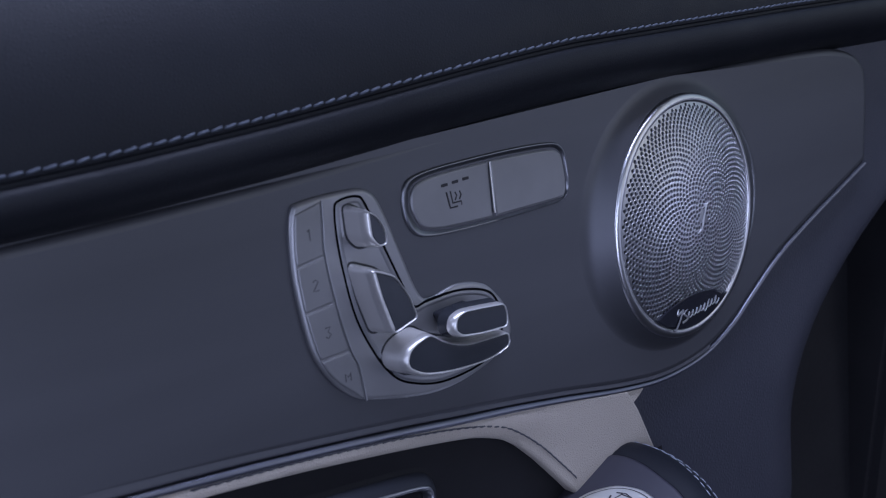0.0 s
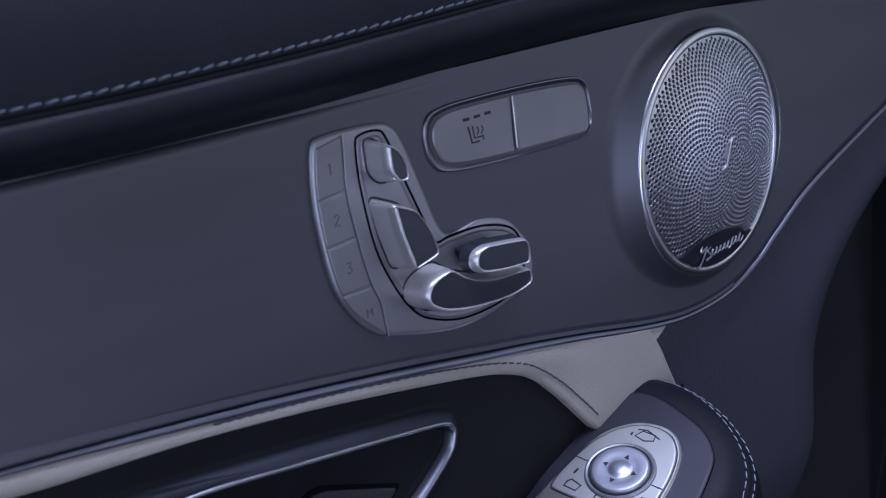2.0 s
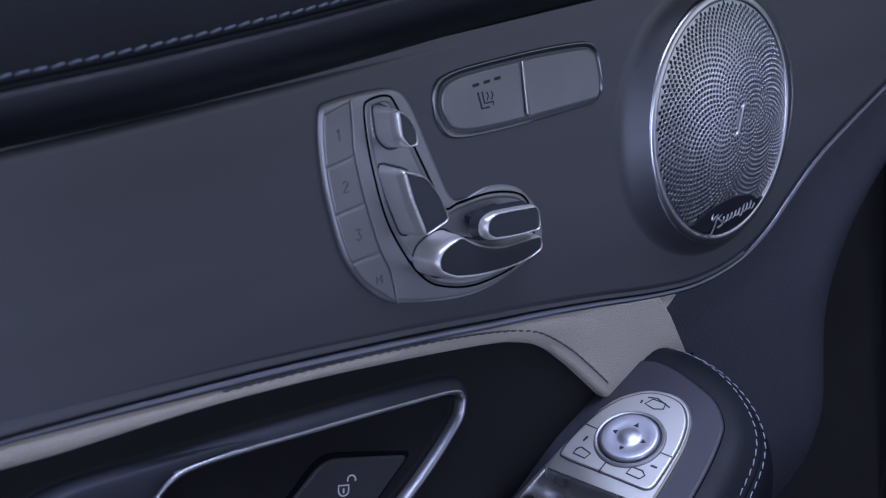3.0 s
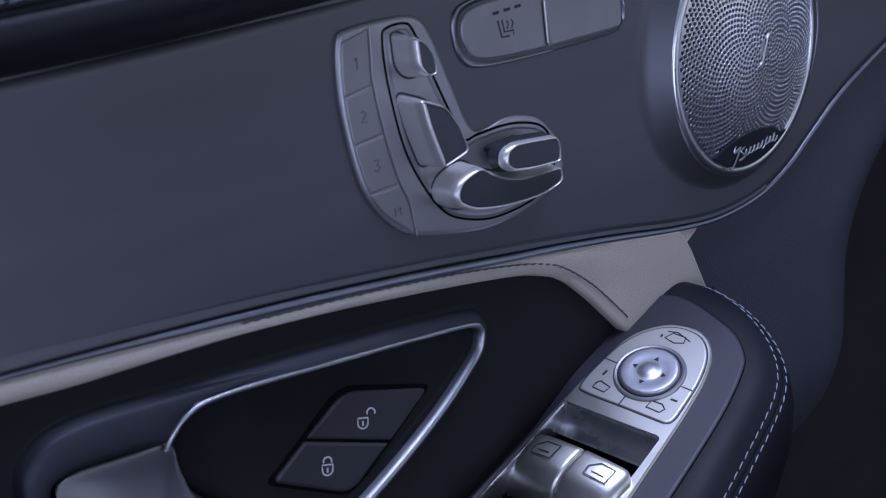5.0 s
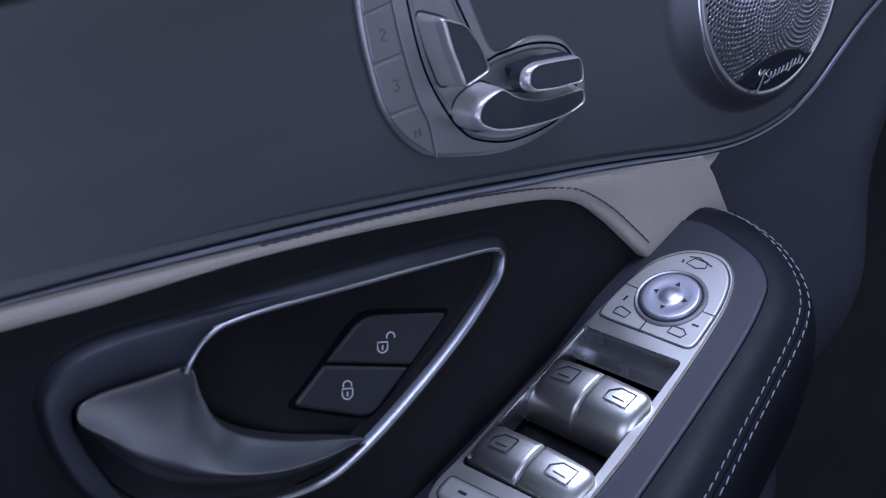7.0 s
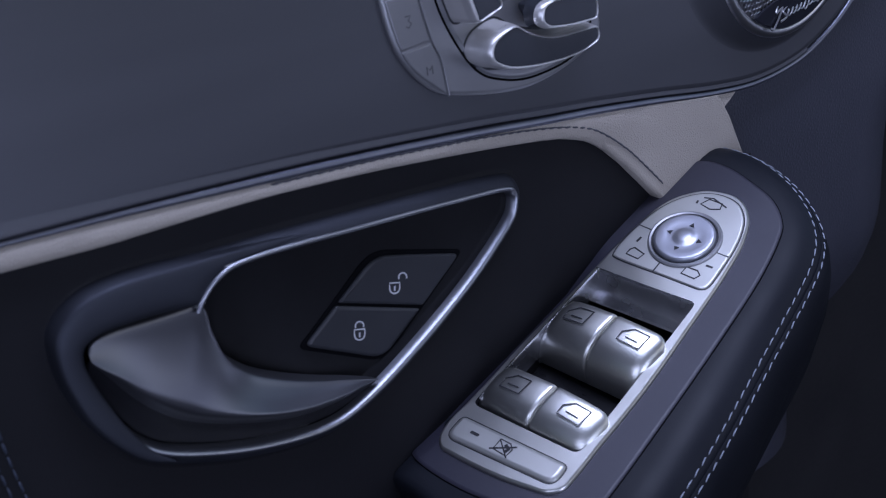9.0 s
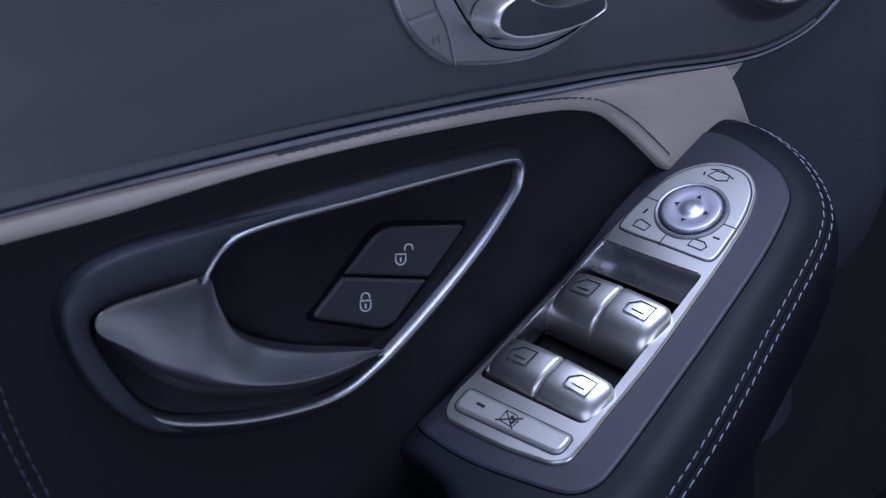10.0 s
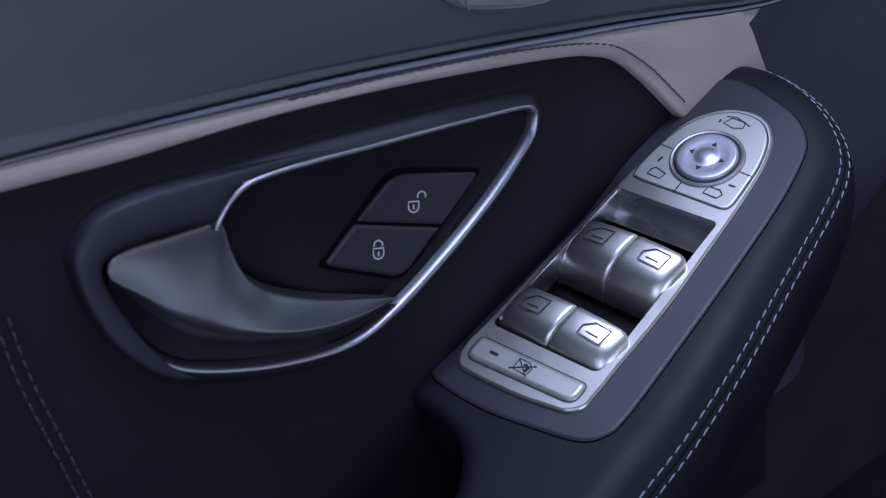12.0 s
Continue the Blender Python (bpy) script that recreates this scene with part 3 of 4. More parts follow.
def knob(name, top, level, label, bottom=1.4, radius=2.6, wall=None):
    """An upright lever: satin walls that roll into a rim round a slate face, with a painted shadow round its foot."""
    outline = [v.to_2d() for v in even([Vector((*p, 0)) for p in ccw([Vector(p) for p in rounded(top, radius, 6)])], 72, True)]
    walls = [(-0.9, bottom), (-0.6, bottom + 0.8), (-0.25, level - 4.2), (-0.1, level - 3.0)]
    rim = [(-0.1, level - 3.0), (0.1, level - 1.8), (0.55, level - 0.75), (1.1, level - 0.15), (1.55, level), (1.85, level - 0.12), (2.0, level - 0.4), (2.1, level - 0.8)]
    # the rim is broad at the rear and slim at the front
    turned = inset(outline, 1.0)
    broad = [0.42 + 0.75 * max(0.0, (q - p).x / max(1e-6, (q - p).length)) for p, q in zip(outline, turned)]
    body = part(name, block(outline, walls, cap_last=False), wall or KNOB_METAL, adjuster, label, 60)
    part("rim", lofted([[(p.x + (q.x - p.x) * d * f, p.y + (q.y - p.y) * d * f, z) for p, q, f in zip(outline, turned, broad)] for d, z in rim], cap_last=False), KNOB_RIM, body, "bright satin rim", 60)
    plate = [Vector((p.x + (q.x - p.x) * 2.02 * f, p.y + (q.y - p.y) * 2.02 * f)) for p, q, f in zip(outline, turned, broad)]
    part("face", block(plate, [(0, level - 1.4), (0, level - 0.65), (0.3, level - 0.45)]), GLOSS_GREY, body, "slate grey inlay")
    # a black ring paints the soft contact shadow on the plate
    if bottom < 5:
        part("foot_shade", block(outline, [(-1.5, bottom - 0.6), (-1.5, bottom + 0.45), (-1.2, bottom + 0.5), (-0.4, bottom + 0.5)], cap_last=False), KEY_BLACK, body, "dark ring painted as the shadow round the knob foot")
    return body


knob("headrest_knob", [(-191.4, 41.2), (-185.2, 37.8), (-182.2, 31.8), (-182.4, 26.9), (-187.4, 26.7), (-191.0, 30.4)], 12, "satin silver headrest knob", radius=[2.2, 4, 4, 1.8, 2.2, 3])
knob("backrest_knob", [(-192.4, 21.4), (-181.1, 16.6), (-175.6, 8.1), (-172.6, -0.6), (-185.4, -3.9), (-190.0, 10.1)], 13, "satin silver backrest knob")
knob("cushion_knob", [(-182.0, -14.5), (-179.8, -10.2), (-174.6, -8.0), (-168.4, -7.0), (-162.4, -11.6), (-152.3, -15.6), (-129.9, -16.6), (-129.7, -22.4), (-137.6, -24.6), (-148.2, -25.0), (-163.0, -23.8), (-174.2, -21.4), (-180.4, -17.8)], 13, "satin silver seat cushion knob", radius=[2.2, 2.4, 3, 2.4, 4, 8, 2.2, 2.2, 4, 6, 6, 5, 2.5])
height_knob = knob("height_knob", [(-161.8, -8.4), (-160.8, -3.4), (-156.0, -1.7), (-147.0, -2.5), (-134.6, -4.0), (-133.3, -8.0), (-133.8, -13.7), (-148.0, -13.0), (-158.0, -11.4)], 16.5, "dark glossy seat height knob with silver rim", 9.5, [2.4, 3, 3, 6, 2.2, 2.2, 2.4, 6, 4], GLOSS_GREY)
part("shank", block(rounded([(-158.0, -4.0), (-141.0, -3.4), (-139.0, -11.0), (-154.5, -10.6)], 2.5, 5), [(0, 2.0), (0.4, 5.0), (0.4, 10.5)]), DARK_CHROME, height_knob, "dark shank under the knob")

# ---------------------------------------------------------------- door: upper pad
PAD_TOP = [Vector((p.x, p.y, 0)) for p in even([Vector((*q.to_2d(), 0)) for q in spline([(-460, 52), (-304, 51.5), (-234, 53.2), (-190, 55.5), (-138, 58.8), (-77, 61.2), (0, 62.3), (90, 62.6), (150, 62), (300, 60)], 10)], 90)]
SEAM = [Vector((p.x, p.y - 2.6, 15)) for p in even(spline([(-470, 68), (-307, 71.5), (-240, 74.6), (-199, 77.4), (-136, 82.5), (-92, 85.3), (-58, 86), (20, 87), (85, 87.6), (300, 88)], 10), 90)]
pad_rows = []
for k, (a, b) in enumerate(zip(PAD_TOP, SEAM)):
    rise = b.y - a.y
    row = [(a.x, a.y - 2.5, -7), (a.x, a.y + 0.2, -1.0), (a.x, a.y + 0.10 * rise, 6.0), (a.x, a.y + 0.26 * rise, 12.0), (a.x, a.y + 0.48 * rise, 15.6), (a.x, a.y + 0.72 * rise, 16.6),
           (b.x, b.y - 2.6, 16.2), (b.x, b.y - 1.2, 15.4), (b.x, b.y - 0.5, 14.0), (b.x, b.y + 0.5, 14.0), (b.x, b.y + 1.2, 15.2), (b.x, b.y + 3.5, 15.6)]
    for s in range(1, 13):
        t = s / 12
        row.append((b.x, b.y + 3.5 + 105 * t, 15.6 - 6 * t - 60 * t * t))
    pad_rows.append([Vector(p) for p in row])
upper_pad = solo("door_top_pad", surface(pad_rows), LEATHER_PAD, TRIM, "navy black leather door top pad with stitched seam", "door pad", "structure")
PALE_STITCH = stitch_mesh("stitch", 4.2, 0.95, THREAD_SLATE)
DARK_STITCH = stitch_mesh("stitch", 3.5, 0.75, THREAD_DARK)
FINE_STITCH = stitch_mesh("stitch", 3.7, 0.52, THREAD)
DIM_STITCH = stitch_mesh("stitch", 3.8, 0.8, THREAD_NAVY)
stitches([p + Vector((0, 2.7, 0.75)) for p in SEAM[16:78]], lambda t, p: Vector((0, 0.15, 1)), upper_pad, PALE_STITCH, 4.6, 7)

# ---------------------------------------------------------------- door: cream band under the trim
CREAM_TOP = [(-31, -69), (-50.4, -66.8), (-88, -59.7), (-119, -54.0), (-147.5, -48.9), (-174, -44.6), (-202, -40.5), (-221, -38.0), (-242, -35.3), (-262, -32.9), (-280, -30.8), (-298, -28.6), (-314, -26.8), (-344, -23.6), (-460, -12)]
CREAM_LOW = [(-32, -101), (-90.6, -96.3), (-104.8, -80.7), (-119.8, -67.6), (-134.2, -60.9), (-148.2, -57.1), (-174.7, -51.9), (-203, -47.0), (-222, -43.9), (-243, -41.0), (-263, -38.6), (-282, -37.0), (-300, -35.8), (-316.5, -34.6), (-346.7, -31.2), (-460, -19)]
ct = even(spline([(*p, 0) for p in CREAM_TOP], 10), 120)


def band_rows():
    low = even(spline([(*p, 0) for p in CREAM_LOW[1:]], 10), 120)
    rows = []
    for a, b in zip(ct, low):
        rows.append([a.lerp(b, t) + Vector((0, 0, z)) for t, z in ((-0.05, -5.0), (0.0, -2.6), (0.12, -1.2), (0.35, -0.2), (0.6, 0.1), (0.85, -0.2), (0.95, -0.9), (1.0, -2.2), (1.0, -6.0))])
    return rows


cream_band = solo("cream_band", surface(band_rows()), CREAM, TRIM, "cream leather band with dark stitching along the door", "door trim", "structure")
wedge = [(-118, -54.6), (-100, -57.6), (-49, -67.0), (-45.4, -72), (-41, -79), (-33, -96), (-31.5, -99), (-33, -106), (-60, -112), (-84, -104), (-90.6, -96.4), (-104.8, -80.8), (-113, -73), (-119, -67)]
part("end_panel", block(wedge, [(0, -6.0), (0, -0.9), (0.5, -0.25), (1.6, 0.15)], height=lambda x, y: -0.9 * max(0.0, (-86 - x) / 30)), CREAM, cream_band)
cs = even(spline([(-84.8, -95.0, 0.3), (-89.6, -89.6, 0.3), (-104.6, -73.8, 0.1), (-119.5, -62.0, 0.0), (-130.5, -56.9, 0.0), (-148, -52.0, 0.0), (-174, -46.8, -0.1), (-202, -42.3, -0.15), (-221, -39.6, -0.2), (-242, -37.0, -0.2), (-260, -34.9, -0.3)], 10), 90)
part("seam", swept([p - Vector((0, 0, 0.12)) for p in cs], oval(0.3, 0.16, 6)), THREAD_DARK, cream_band, "dark sunken seam line")
stitches([p - Vector((0, 0, 0.1)) for p in cs], lambda t, p: OUT, cream_band, DARK_STITCH, 4.0, 4)

# ---------------------------------------------------------------- door: black insert with the handle recess
RING_OUT = [v.to_2d() for v in spline([(-168.5, -66.0), (-163.0, -69.6), (-162.6, -75.5), (-167, -83), (-185.4, -97), (-208, -109.8), (-235, -122), (-255, -125.8), (-280.7, -120.2), (-303.3, -110.8), (-316.6, -102), (-324.6, -90), (-329.4, -76), (-331.4, -64), (-329.4, -54), (-320, -48.6), (-303, -48.8), (-281.6, -51.4), (-262, -53.4), (-224, -58.2), (-189, -62.8)], 7, True)]
RING_OUT = ccw(RING_OUT)
LIP = inset(RING_OUT, -4.5)
insert_outer = [(-520, -14), (-307, -30), (-230, -38), (-183, -44.5), (-143, -53), (-120, -58), (-100, -78), (-86, -92), (-60, -104), (-20, -104), (-20, -330), (-520, -330)]
door_insert = solo("door_insert", sheet_with_hole([Vector(p) for p in insert_outer], [LIP], lambda x, y: -5.0), LEATHER_INSERT, TRIM,
                   "black leather lower door panel", "door panel", "structure")
part("recess_lip", block(RING_OUT, [(-4.5, -5.0), (-3.2, -4.8), (-1.8, -3.8), (-0.7, -2.6), (0.0, -2.2), (0.4, -3.2)], cap_last=False), LEATHER_INSERT, door_insert)

door_handle = thing("door_handle", TRIM, (-245, -85, 0), "brushed silver inside door handle in a chrome ringed recess", "door handle")
part("surround_flank", block(RING_OUT, [(-2.6, -5.0), (-2.4, -3.2), (-1.2, -1.3), (0.2, 0.0), (1.1, 0.45), (1.4, 0.2)], cap_last=False), DARK_CHROME, door_handle, "dark satin outer flank", 60)
part("surround", block(RING_OUT, [(1.2, 0.0), (1.3, 0.6), (1.7, 0.95), (2.3, 0.9), (2.9, 0.3), (3.6, -1.2), (3.9, -4.0)], cap_last=False), RING_METAL, door_handle, "bright satin chrome surround", 50)
fascia_outer = spline([(-309.0, -107.8, 0), (-317.8, -102.4, 0), (-325.8, -90.4, 0), (-330.8, -76.2, 0), (-332.8, -64, 0), (-330.8, -53.6, 0), (-320.6, -47.8, 0), (-303, -47.8, 0), (-281.6, -50.4, 0), (-262, -52.6, 0), (-248, -54.6, 0)], 10)
fascia_inner = spline([(-250, -55.2, 0), (-267.7, -54.6, 0), (-277.6, -54.4, 0), (-283.9, -56.0, 0), (-288.6, -59.6, 0), (-290.8, -61.8, 0), (-300, -60.2, 0), (-311, -58.9, 0), (-320.2, -58.4, 0), (-326.0, -60.0, 0), (-327.6, -64.6, 0), (-326.6, -71, 0), (-324.2, -79.6, 0), (-320.2, -90.8, 0), (-315.0, -100.4, 0), (-309.4, -107.0, 0)], 8)
fo, fi = even(fascia_outer, 110), even(fascia_inner[::-1], 110)
fascia_rows = []
for p, q in zip(fo, fi):
    p = p + (p - q).normalized() * 2.8 * min(1.0, (110 - len(fascia_rows)) / 45) * min(1.0, len(fascia_rows) / 25)
    sink = 1.7 * max(0.0, (len(fascia_rows) - 70) / 40) ** 1.3
    fascia_rows.append([p.lerp(q, t) + Vector((0, 0, z - sink)) for t, z in ((0, -5.2), (0, -4.0), (0.04, -2.2), (0.09, -0.2), (0.15, 0.85), (0.24, 1.2), (0.4, 1.4), (0.6, 1.5), (0.82, 1.35), (0.94, 0.9), (1, 0.2), (1, -3.0))])
part("fascia", surface(fascia_rows), DARK_CHROME, door_handle, "dark blue satin upper surround", 70)
bead = spline([(-208, -62.4, 0.2), (-228, -59.6, 0.6), (-246, -57.0, 1.0), (-262, -55.0, 1.2), (-272, -54.2, 1.2), (-279, -54.4, 1.1), (-285, -56.8, 0.9), (-289.4, -60.8, 0.6), (-291.6, -64.5, 0.0)], 10)
part("bead", swept(bead, oval(0.85, 0.8, 10), scale=lambda t: 0.3 + 0.7 * min(1.0, t / 0.35)), RING_METAL, door_handle, "thin chrome bead")


def cup_floor(x):
    return -4.5 + 0.06 * (x + 175) + 0.3 * min(0.0, x + 256)


cup = inset(RING_OUT, 3.8)
cup_rings = [[(p.x, p.y, -3.0) for p in cup]]
for d, k in ((0.2, 0.5), (0.5, 0.85), (1.0, 0.97), (1.8, 1.0)):
    cup_rings.append([(p.x, p.y, min(-3.0, k * cup_floor(p.x))) for p in inset(cup, d)])
cup_bm = lofted(cup_rings)
bmesh.ops.triangulate(cup_bm, faces=[f for f in cup_bm.faces if len(f.verts) > 4])
part("cup", cup_bm, RECESS_BLACK, door_handle, "black recess cup")


PULL_INNER = even(spline([(-326.6, -63.4, 2.8), (-326.2, -61.4, 1.9), (-323.8, -59.8, 0.8), (-318, -59.3, -0.4), (-306, -60.9, -1.2), (-297, -61.8, -1.4), (-290.6, -62.6, -1.6), (-288.0, -65.8, -2.0), (-287.2, -73.3, -2.6), (-284.0, -84.6, -4.0), (-279.3, -91.5, -5.0), (-273.9, -96.5, -5.0), (-264.4, -102.5, -4.4), (-254.4, -107.3, -3.2), (-243.8, -111.3, -1.6), (-233.4, -115.4, 0.0)], 8), 70)
PULL_RIDGE = even(spline([(-326.6, -63.6, 2.8), (-325.4, -65.6, 4.0), (-320.4, -71.6, 5.0), (-313.8, -80.4, 5.2), (-306.5, -87.8, 5.4), (-298.5, -94.4, 5.4), (-289.9, -99.7, 5.4), (-280.6, -104.4, 5.2), (-270.6, -108.4, 5.0), (-260.0, -111.3, 4.4), (-248.6, -113.2, 3.2), (-239, -114.4, 1.6), (-233.4, -115.8, 0.2)], 8), 70)
PULL_FOOT = even(spline([(-326.6, -64.0, 1.6), (-326.0, -72.7, -4.5), (-322.8, -84.2, -5.0), (-317.6, -95.4, -5.0), (-310.4, -103.4, -5.0), (-297.0, -111.4, -5.0), (-278.6, -119.6, -5.0), (-266.0, -123.6, -5.0), (-250.0, -124.4, -4.5), (-239.0, -119.4, -3.0), (-233.6, -116.2, -0.6)], 8), 70)


def pull_rows():
    """Cross-sections of the crescent pull: a shallow dish that rolls over its ridge and runs down to the surround."""
    rows = []
    for k, (a, b, c) in enumerate(zip(PULL_INNER, PULL_RIDGE, PULL_FOOT)):
        fade = max(0.0, math.sin(math.pi * k / 70)) ** 0.5
        drop = lambda z: Vector((0, 0, z * fade))  # noqa: E731
        knots = [a + Vector((0.8, 0.5, -6.0)) * fade, a + drop(-0.9), a.lerp(b, 0.06), a.lerp(b, 0.3) + drop(-0.9), a.lerp(b, 0.6) + drop(-1.1), a.lerp(b, 0.84) + drop(-0.45),
                 a.lerp(b, 0.97) + drop(-0.3), b.lerp(c, 0.12) + drop(-1.0), b.lerp(c, 0.3) + drop(-2.2), b.lerp(c, 0.6) + drop(-2.4), c.copy(), c + drop(-5.0)]
        rows.append(spline(knots, 3))
    return rows


PULL_ROWS = pull_rows()
part("pull", surface([row[:25] for row in PULL_ROWS]), HANDLE, door_handle, "brushed silver crescent pull", 80)
# same surface below the ridge, painted dark for its shade
part("underside", surface([row[24:] for row in PULL_ROWS]), PULL_SHADE, door_handle, "smooth lower side of the pull, its shade painted black", 80)

lock_keys = thing("lock_switch", TRIM, (-215, -98, -18), "black lock and unlock keys in the handle recess", "switch")
floor_at = lambda x, y: cup_floor(x)  # noqa: E731
part("frame", block(rounded([(-256.5, -96.5), (-224.0, -72.5), (-186.5, -86.1), (-225.1, -115.3)], [3, 7, 3.5, 7], 6), [(0, -0.4), (0, 0.3), (0.4, 0.5)], height=floor_at), VOID, lock_keys)
KEY_STEPS = [(0, 0.0), (0, 1.0), (0.5, 1.5), (1.4, 1.6)]
unlock = part("unlock_key", block(rounded([(-239.6, -85.9), (-223.3, -74.7), (-189.0, -86.7), (-207.0, -100.0)], [1.0, 6, 3, 1.0], 6), KEY_STEPS, height=floor_at), KEY_BLACK, lock_keys)
lock = part("lock_key", block(rounded([(-254.3, -96.1), (-240.6, -86.7), (-208.2, -100.9), (-225.8, -113.3)], [3, 1.0, 1.0, 6], 6), KEY_STEPS, height=floor_at), KEY_BLACK, lock_keys)


def padlock(c, opened, parent):
    """The symbol stands upright for a viewer in the seat, so its axes slant on the key."""
    body = [(-1, 0.75), (1, 0.75)] + [(math.cos(a), -0.15 + 0.95 * math.sin(a)) for a in np.linspace(0, -math.pi, 10)]
    arc = [(0.8 * math.cos(a), 1.35 + 0.75 * math.sin(a)) for a in np.linspace(math.pi * 1.12, -0.12 * math.pi, 14)]
    if opened:
        arc = [(x + 1.6, y + 0.3) for x, y in arc]
    place = lambda pts: [(c[0] + 2.0 * x + 0.3 * y, c[1] - 0.65 * x + 2.1 * y) for x, y in pts]  # noqa: E731
    bm = merged(bar2d(place(body), 0.5, 1.6, 0.12, True), bar2d(place(arc), 0.5, 1.6, 0.12), bar2d(place([(0, 0.2), (0, -0.6)]), 0.6, 1.6, 0.12))
    for v in bm.verts:
        v.co.z += cup_floor(v.co.x)
    part("symbol", bm, PRINT_LIGHT, parent, "pale padlock symbol")


padlock((-217.6, -88.6), True, unlock)
padlock((-233.8, -99.9), False, lock)

# paired seam in the lower panel near the rear of the door
for dx in (0.0, 3.4):
    row = [Vector((x + dx, y, -4.6)) for x, y in ((-357, -66), (-356.6, -86), (-354.2, -107), (-351.2, -134), (-347.5, -165))]
    stitches(even(spline(row, 8), 40), lambda t, p: OUT, door_insert, DIM_STITCH, 4.6, 0)

# ---------------------------------------------------------------- armrest
arm_outer = spline([(32, 37, 0), (45, 32.5, 0), (52.4, 24.8, 0), (55, 12.4, 0), (54, 0, 0), (50.2, -13, 0), (43.4, -26.2, 0), (34.0, -37.6, 0), (23, -44.8, 0), (9, -49.4, 0), (-20, -56.4, 0), (-57, -65.2, 0), (-76, -69, 0), (-99, -72.8, 0), (-127, -75.6, 0), (-200, -84, 0), (-300, -92, 0)], 8)
arm_inner = spline([(12, 28, 0), (0, 28.6, 0), (-17, 29.6, 0), (-47, 32, 0), (-79, 33, 0), (-111, 32, 0), (-136, 31, 0), (-143.5, 28, 0), (-147, 20, 0), (-146, 5, 0), (-147.5, -10, 0), (-155, -20, 0), (-168, -27, 0), (-200, -32, 0), (-300, -36, 0)], 8)
N_ARM = 170
oo, ii = even(arm_outer, N_ARM), even(arm_inner, N_ARM)
arm_rows = []
for k in range(N_ARM + 1):
    o, i = oo[k], ii[k]
    d = (oo[min(k + 1, N_ARM)] - oo[max(k - 1, 0)]).normalized()
    outw = Vector((d.y, -d.x, 0)) * -1
    if outw.dot(o - Vector((-30, 0, 0))) < 0:
        outw = -outw
    n_in = (o - i).normalized()
    row = [i + Vector((0, 0, -45)), i + Vector((0, 0, -9.0)), i + n_in * 0.5 + Vector((0, 0, -5.6)), i + n_in * 1.8 + Vector((0, 0, -3.0)), i + n_in * 4.0 + Vector((0, 0, -1.4)), i + n_in * 7.0 + Vector((0, 0, -0.9))]
    span = (o - i).length
    for s in range(1, 20):
        row.append(i.lerp(o, (7.0 + max(0.0, span - 20.0) * s / 20) / span) + Vector((0, 0, -0.9)))
    for back, z in ((13, -1.0), (9.5, -1.6), (6.5, -2.9), (4.0, -4.6), (2.4, -6.2), (1.5, -7.0), (0.7, -8.6), (0.6, -9.4), (0.2, -9.2), (-0.4, -10.0), (-1.4, -13), (-2.4, -18), (-2.6, -26), (-1, -40), (6, -70)):
        row.append(o - outw * back + Vector((0, 0, z)))
    arm_rows.append(row)
INSET_LINE = ccw([v.to_2d() for v in spline([(12, 27), (28, 26.5), (36.5, 20), (38.6, 9), (36.4, -4.5), (33.2, -16), (26.7, -25.3), (18.5, -30.6), (-2.7, -37.0), (-36.3, -43.2), (-73.7, -49.0), (-105, -53.2), (-115, -52.4), (-122.3, -46.2), (-128.3, -30.2), (-133.6, -12.7), (-136.0, 4), (-135.4, 15), (-130, 22.5), (-118, 25.5), (-79, 27), (-30, 27)], 6, True)])


# a pocket in the cushion takes the switch panel
pocket = ccw([Vector(p) for p in rounded([(-113, 14), (-27, 21), (-20, -29), (-98, -40)], 3, 3)])
def fall(x, y):
    """How far the armrest's top drops towards the door, behind the mirror knob."""
    return -0.42 * max(0.0, y - 12.0) ** 1.1 * min(1.0, max(0.0, (-18.0 - x) / 40.0))


arm_rows = [[Vector((p.x, p.y, p.z + fall(p.x, p.y))) if p.z > -9.5 else p for p in row] for row in arm_rows]
arm_rows = [[Vector((p.x, p.y, p.z - 30)) if within(p, pocket) and p.z > -9 else p for p in row] for row in arm_rows]
armrest = thing("armrest", ARM, (-60, -10, 0), "dark leather door armrest with pale double stitching", "armrest")
part("body", surface(arm_rows), LEATHER_ARM, armrest, sharp=70)
SHAFT = inset(ccw([Vector(p) for p in rounded([(-107.4, 10.8), (-32.7, 16.4), (-25.2, -26.2), (-99.6, -35.4)], [3, 2.5, 2.5, 4], 6)]), -0.4)
part("top_inset", merged(block(INSET_LINE, [(0, -1.4), (0, -0.45), (0.4, -0.15), (1.2, 0.0)], cap_last=False, height=lambda x, y: fall(x, y)), sheet_with_hole(inset(INSET_LINE, 1.2), [SHAFT], lambda x, y: fall(x, y))), INSET, armrest, "matt dark soft-touch inset")
part("inset_gap", block(INSET_LINE, [(-0.35, -1.4), (-0.35, -0.6), (-0.2, -0.5), (0.3, -0.5)], cap_last=False, height=lambda x, y: fall(x, y)), VOID, armrest, "dark seam round the inset")
stitches([o + Vector((0, 0, -6.3)) + (i - o).normalized() * 2.2 for o, i in zip(oo[10:119], ii[10:119])], lambda t, p: OUT, armrest, FINE_STITCH, 5.0, 4)
stitches([o + Vector((0, 0, -10.2)) - (i - o).normalized() * 0.9 for o, i in zip(oo[10:119], ii[10:119])], lambda t, p: OUT, armrest, FINE_STITCH, 5.0, 4)

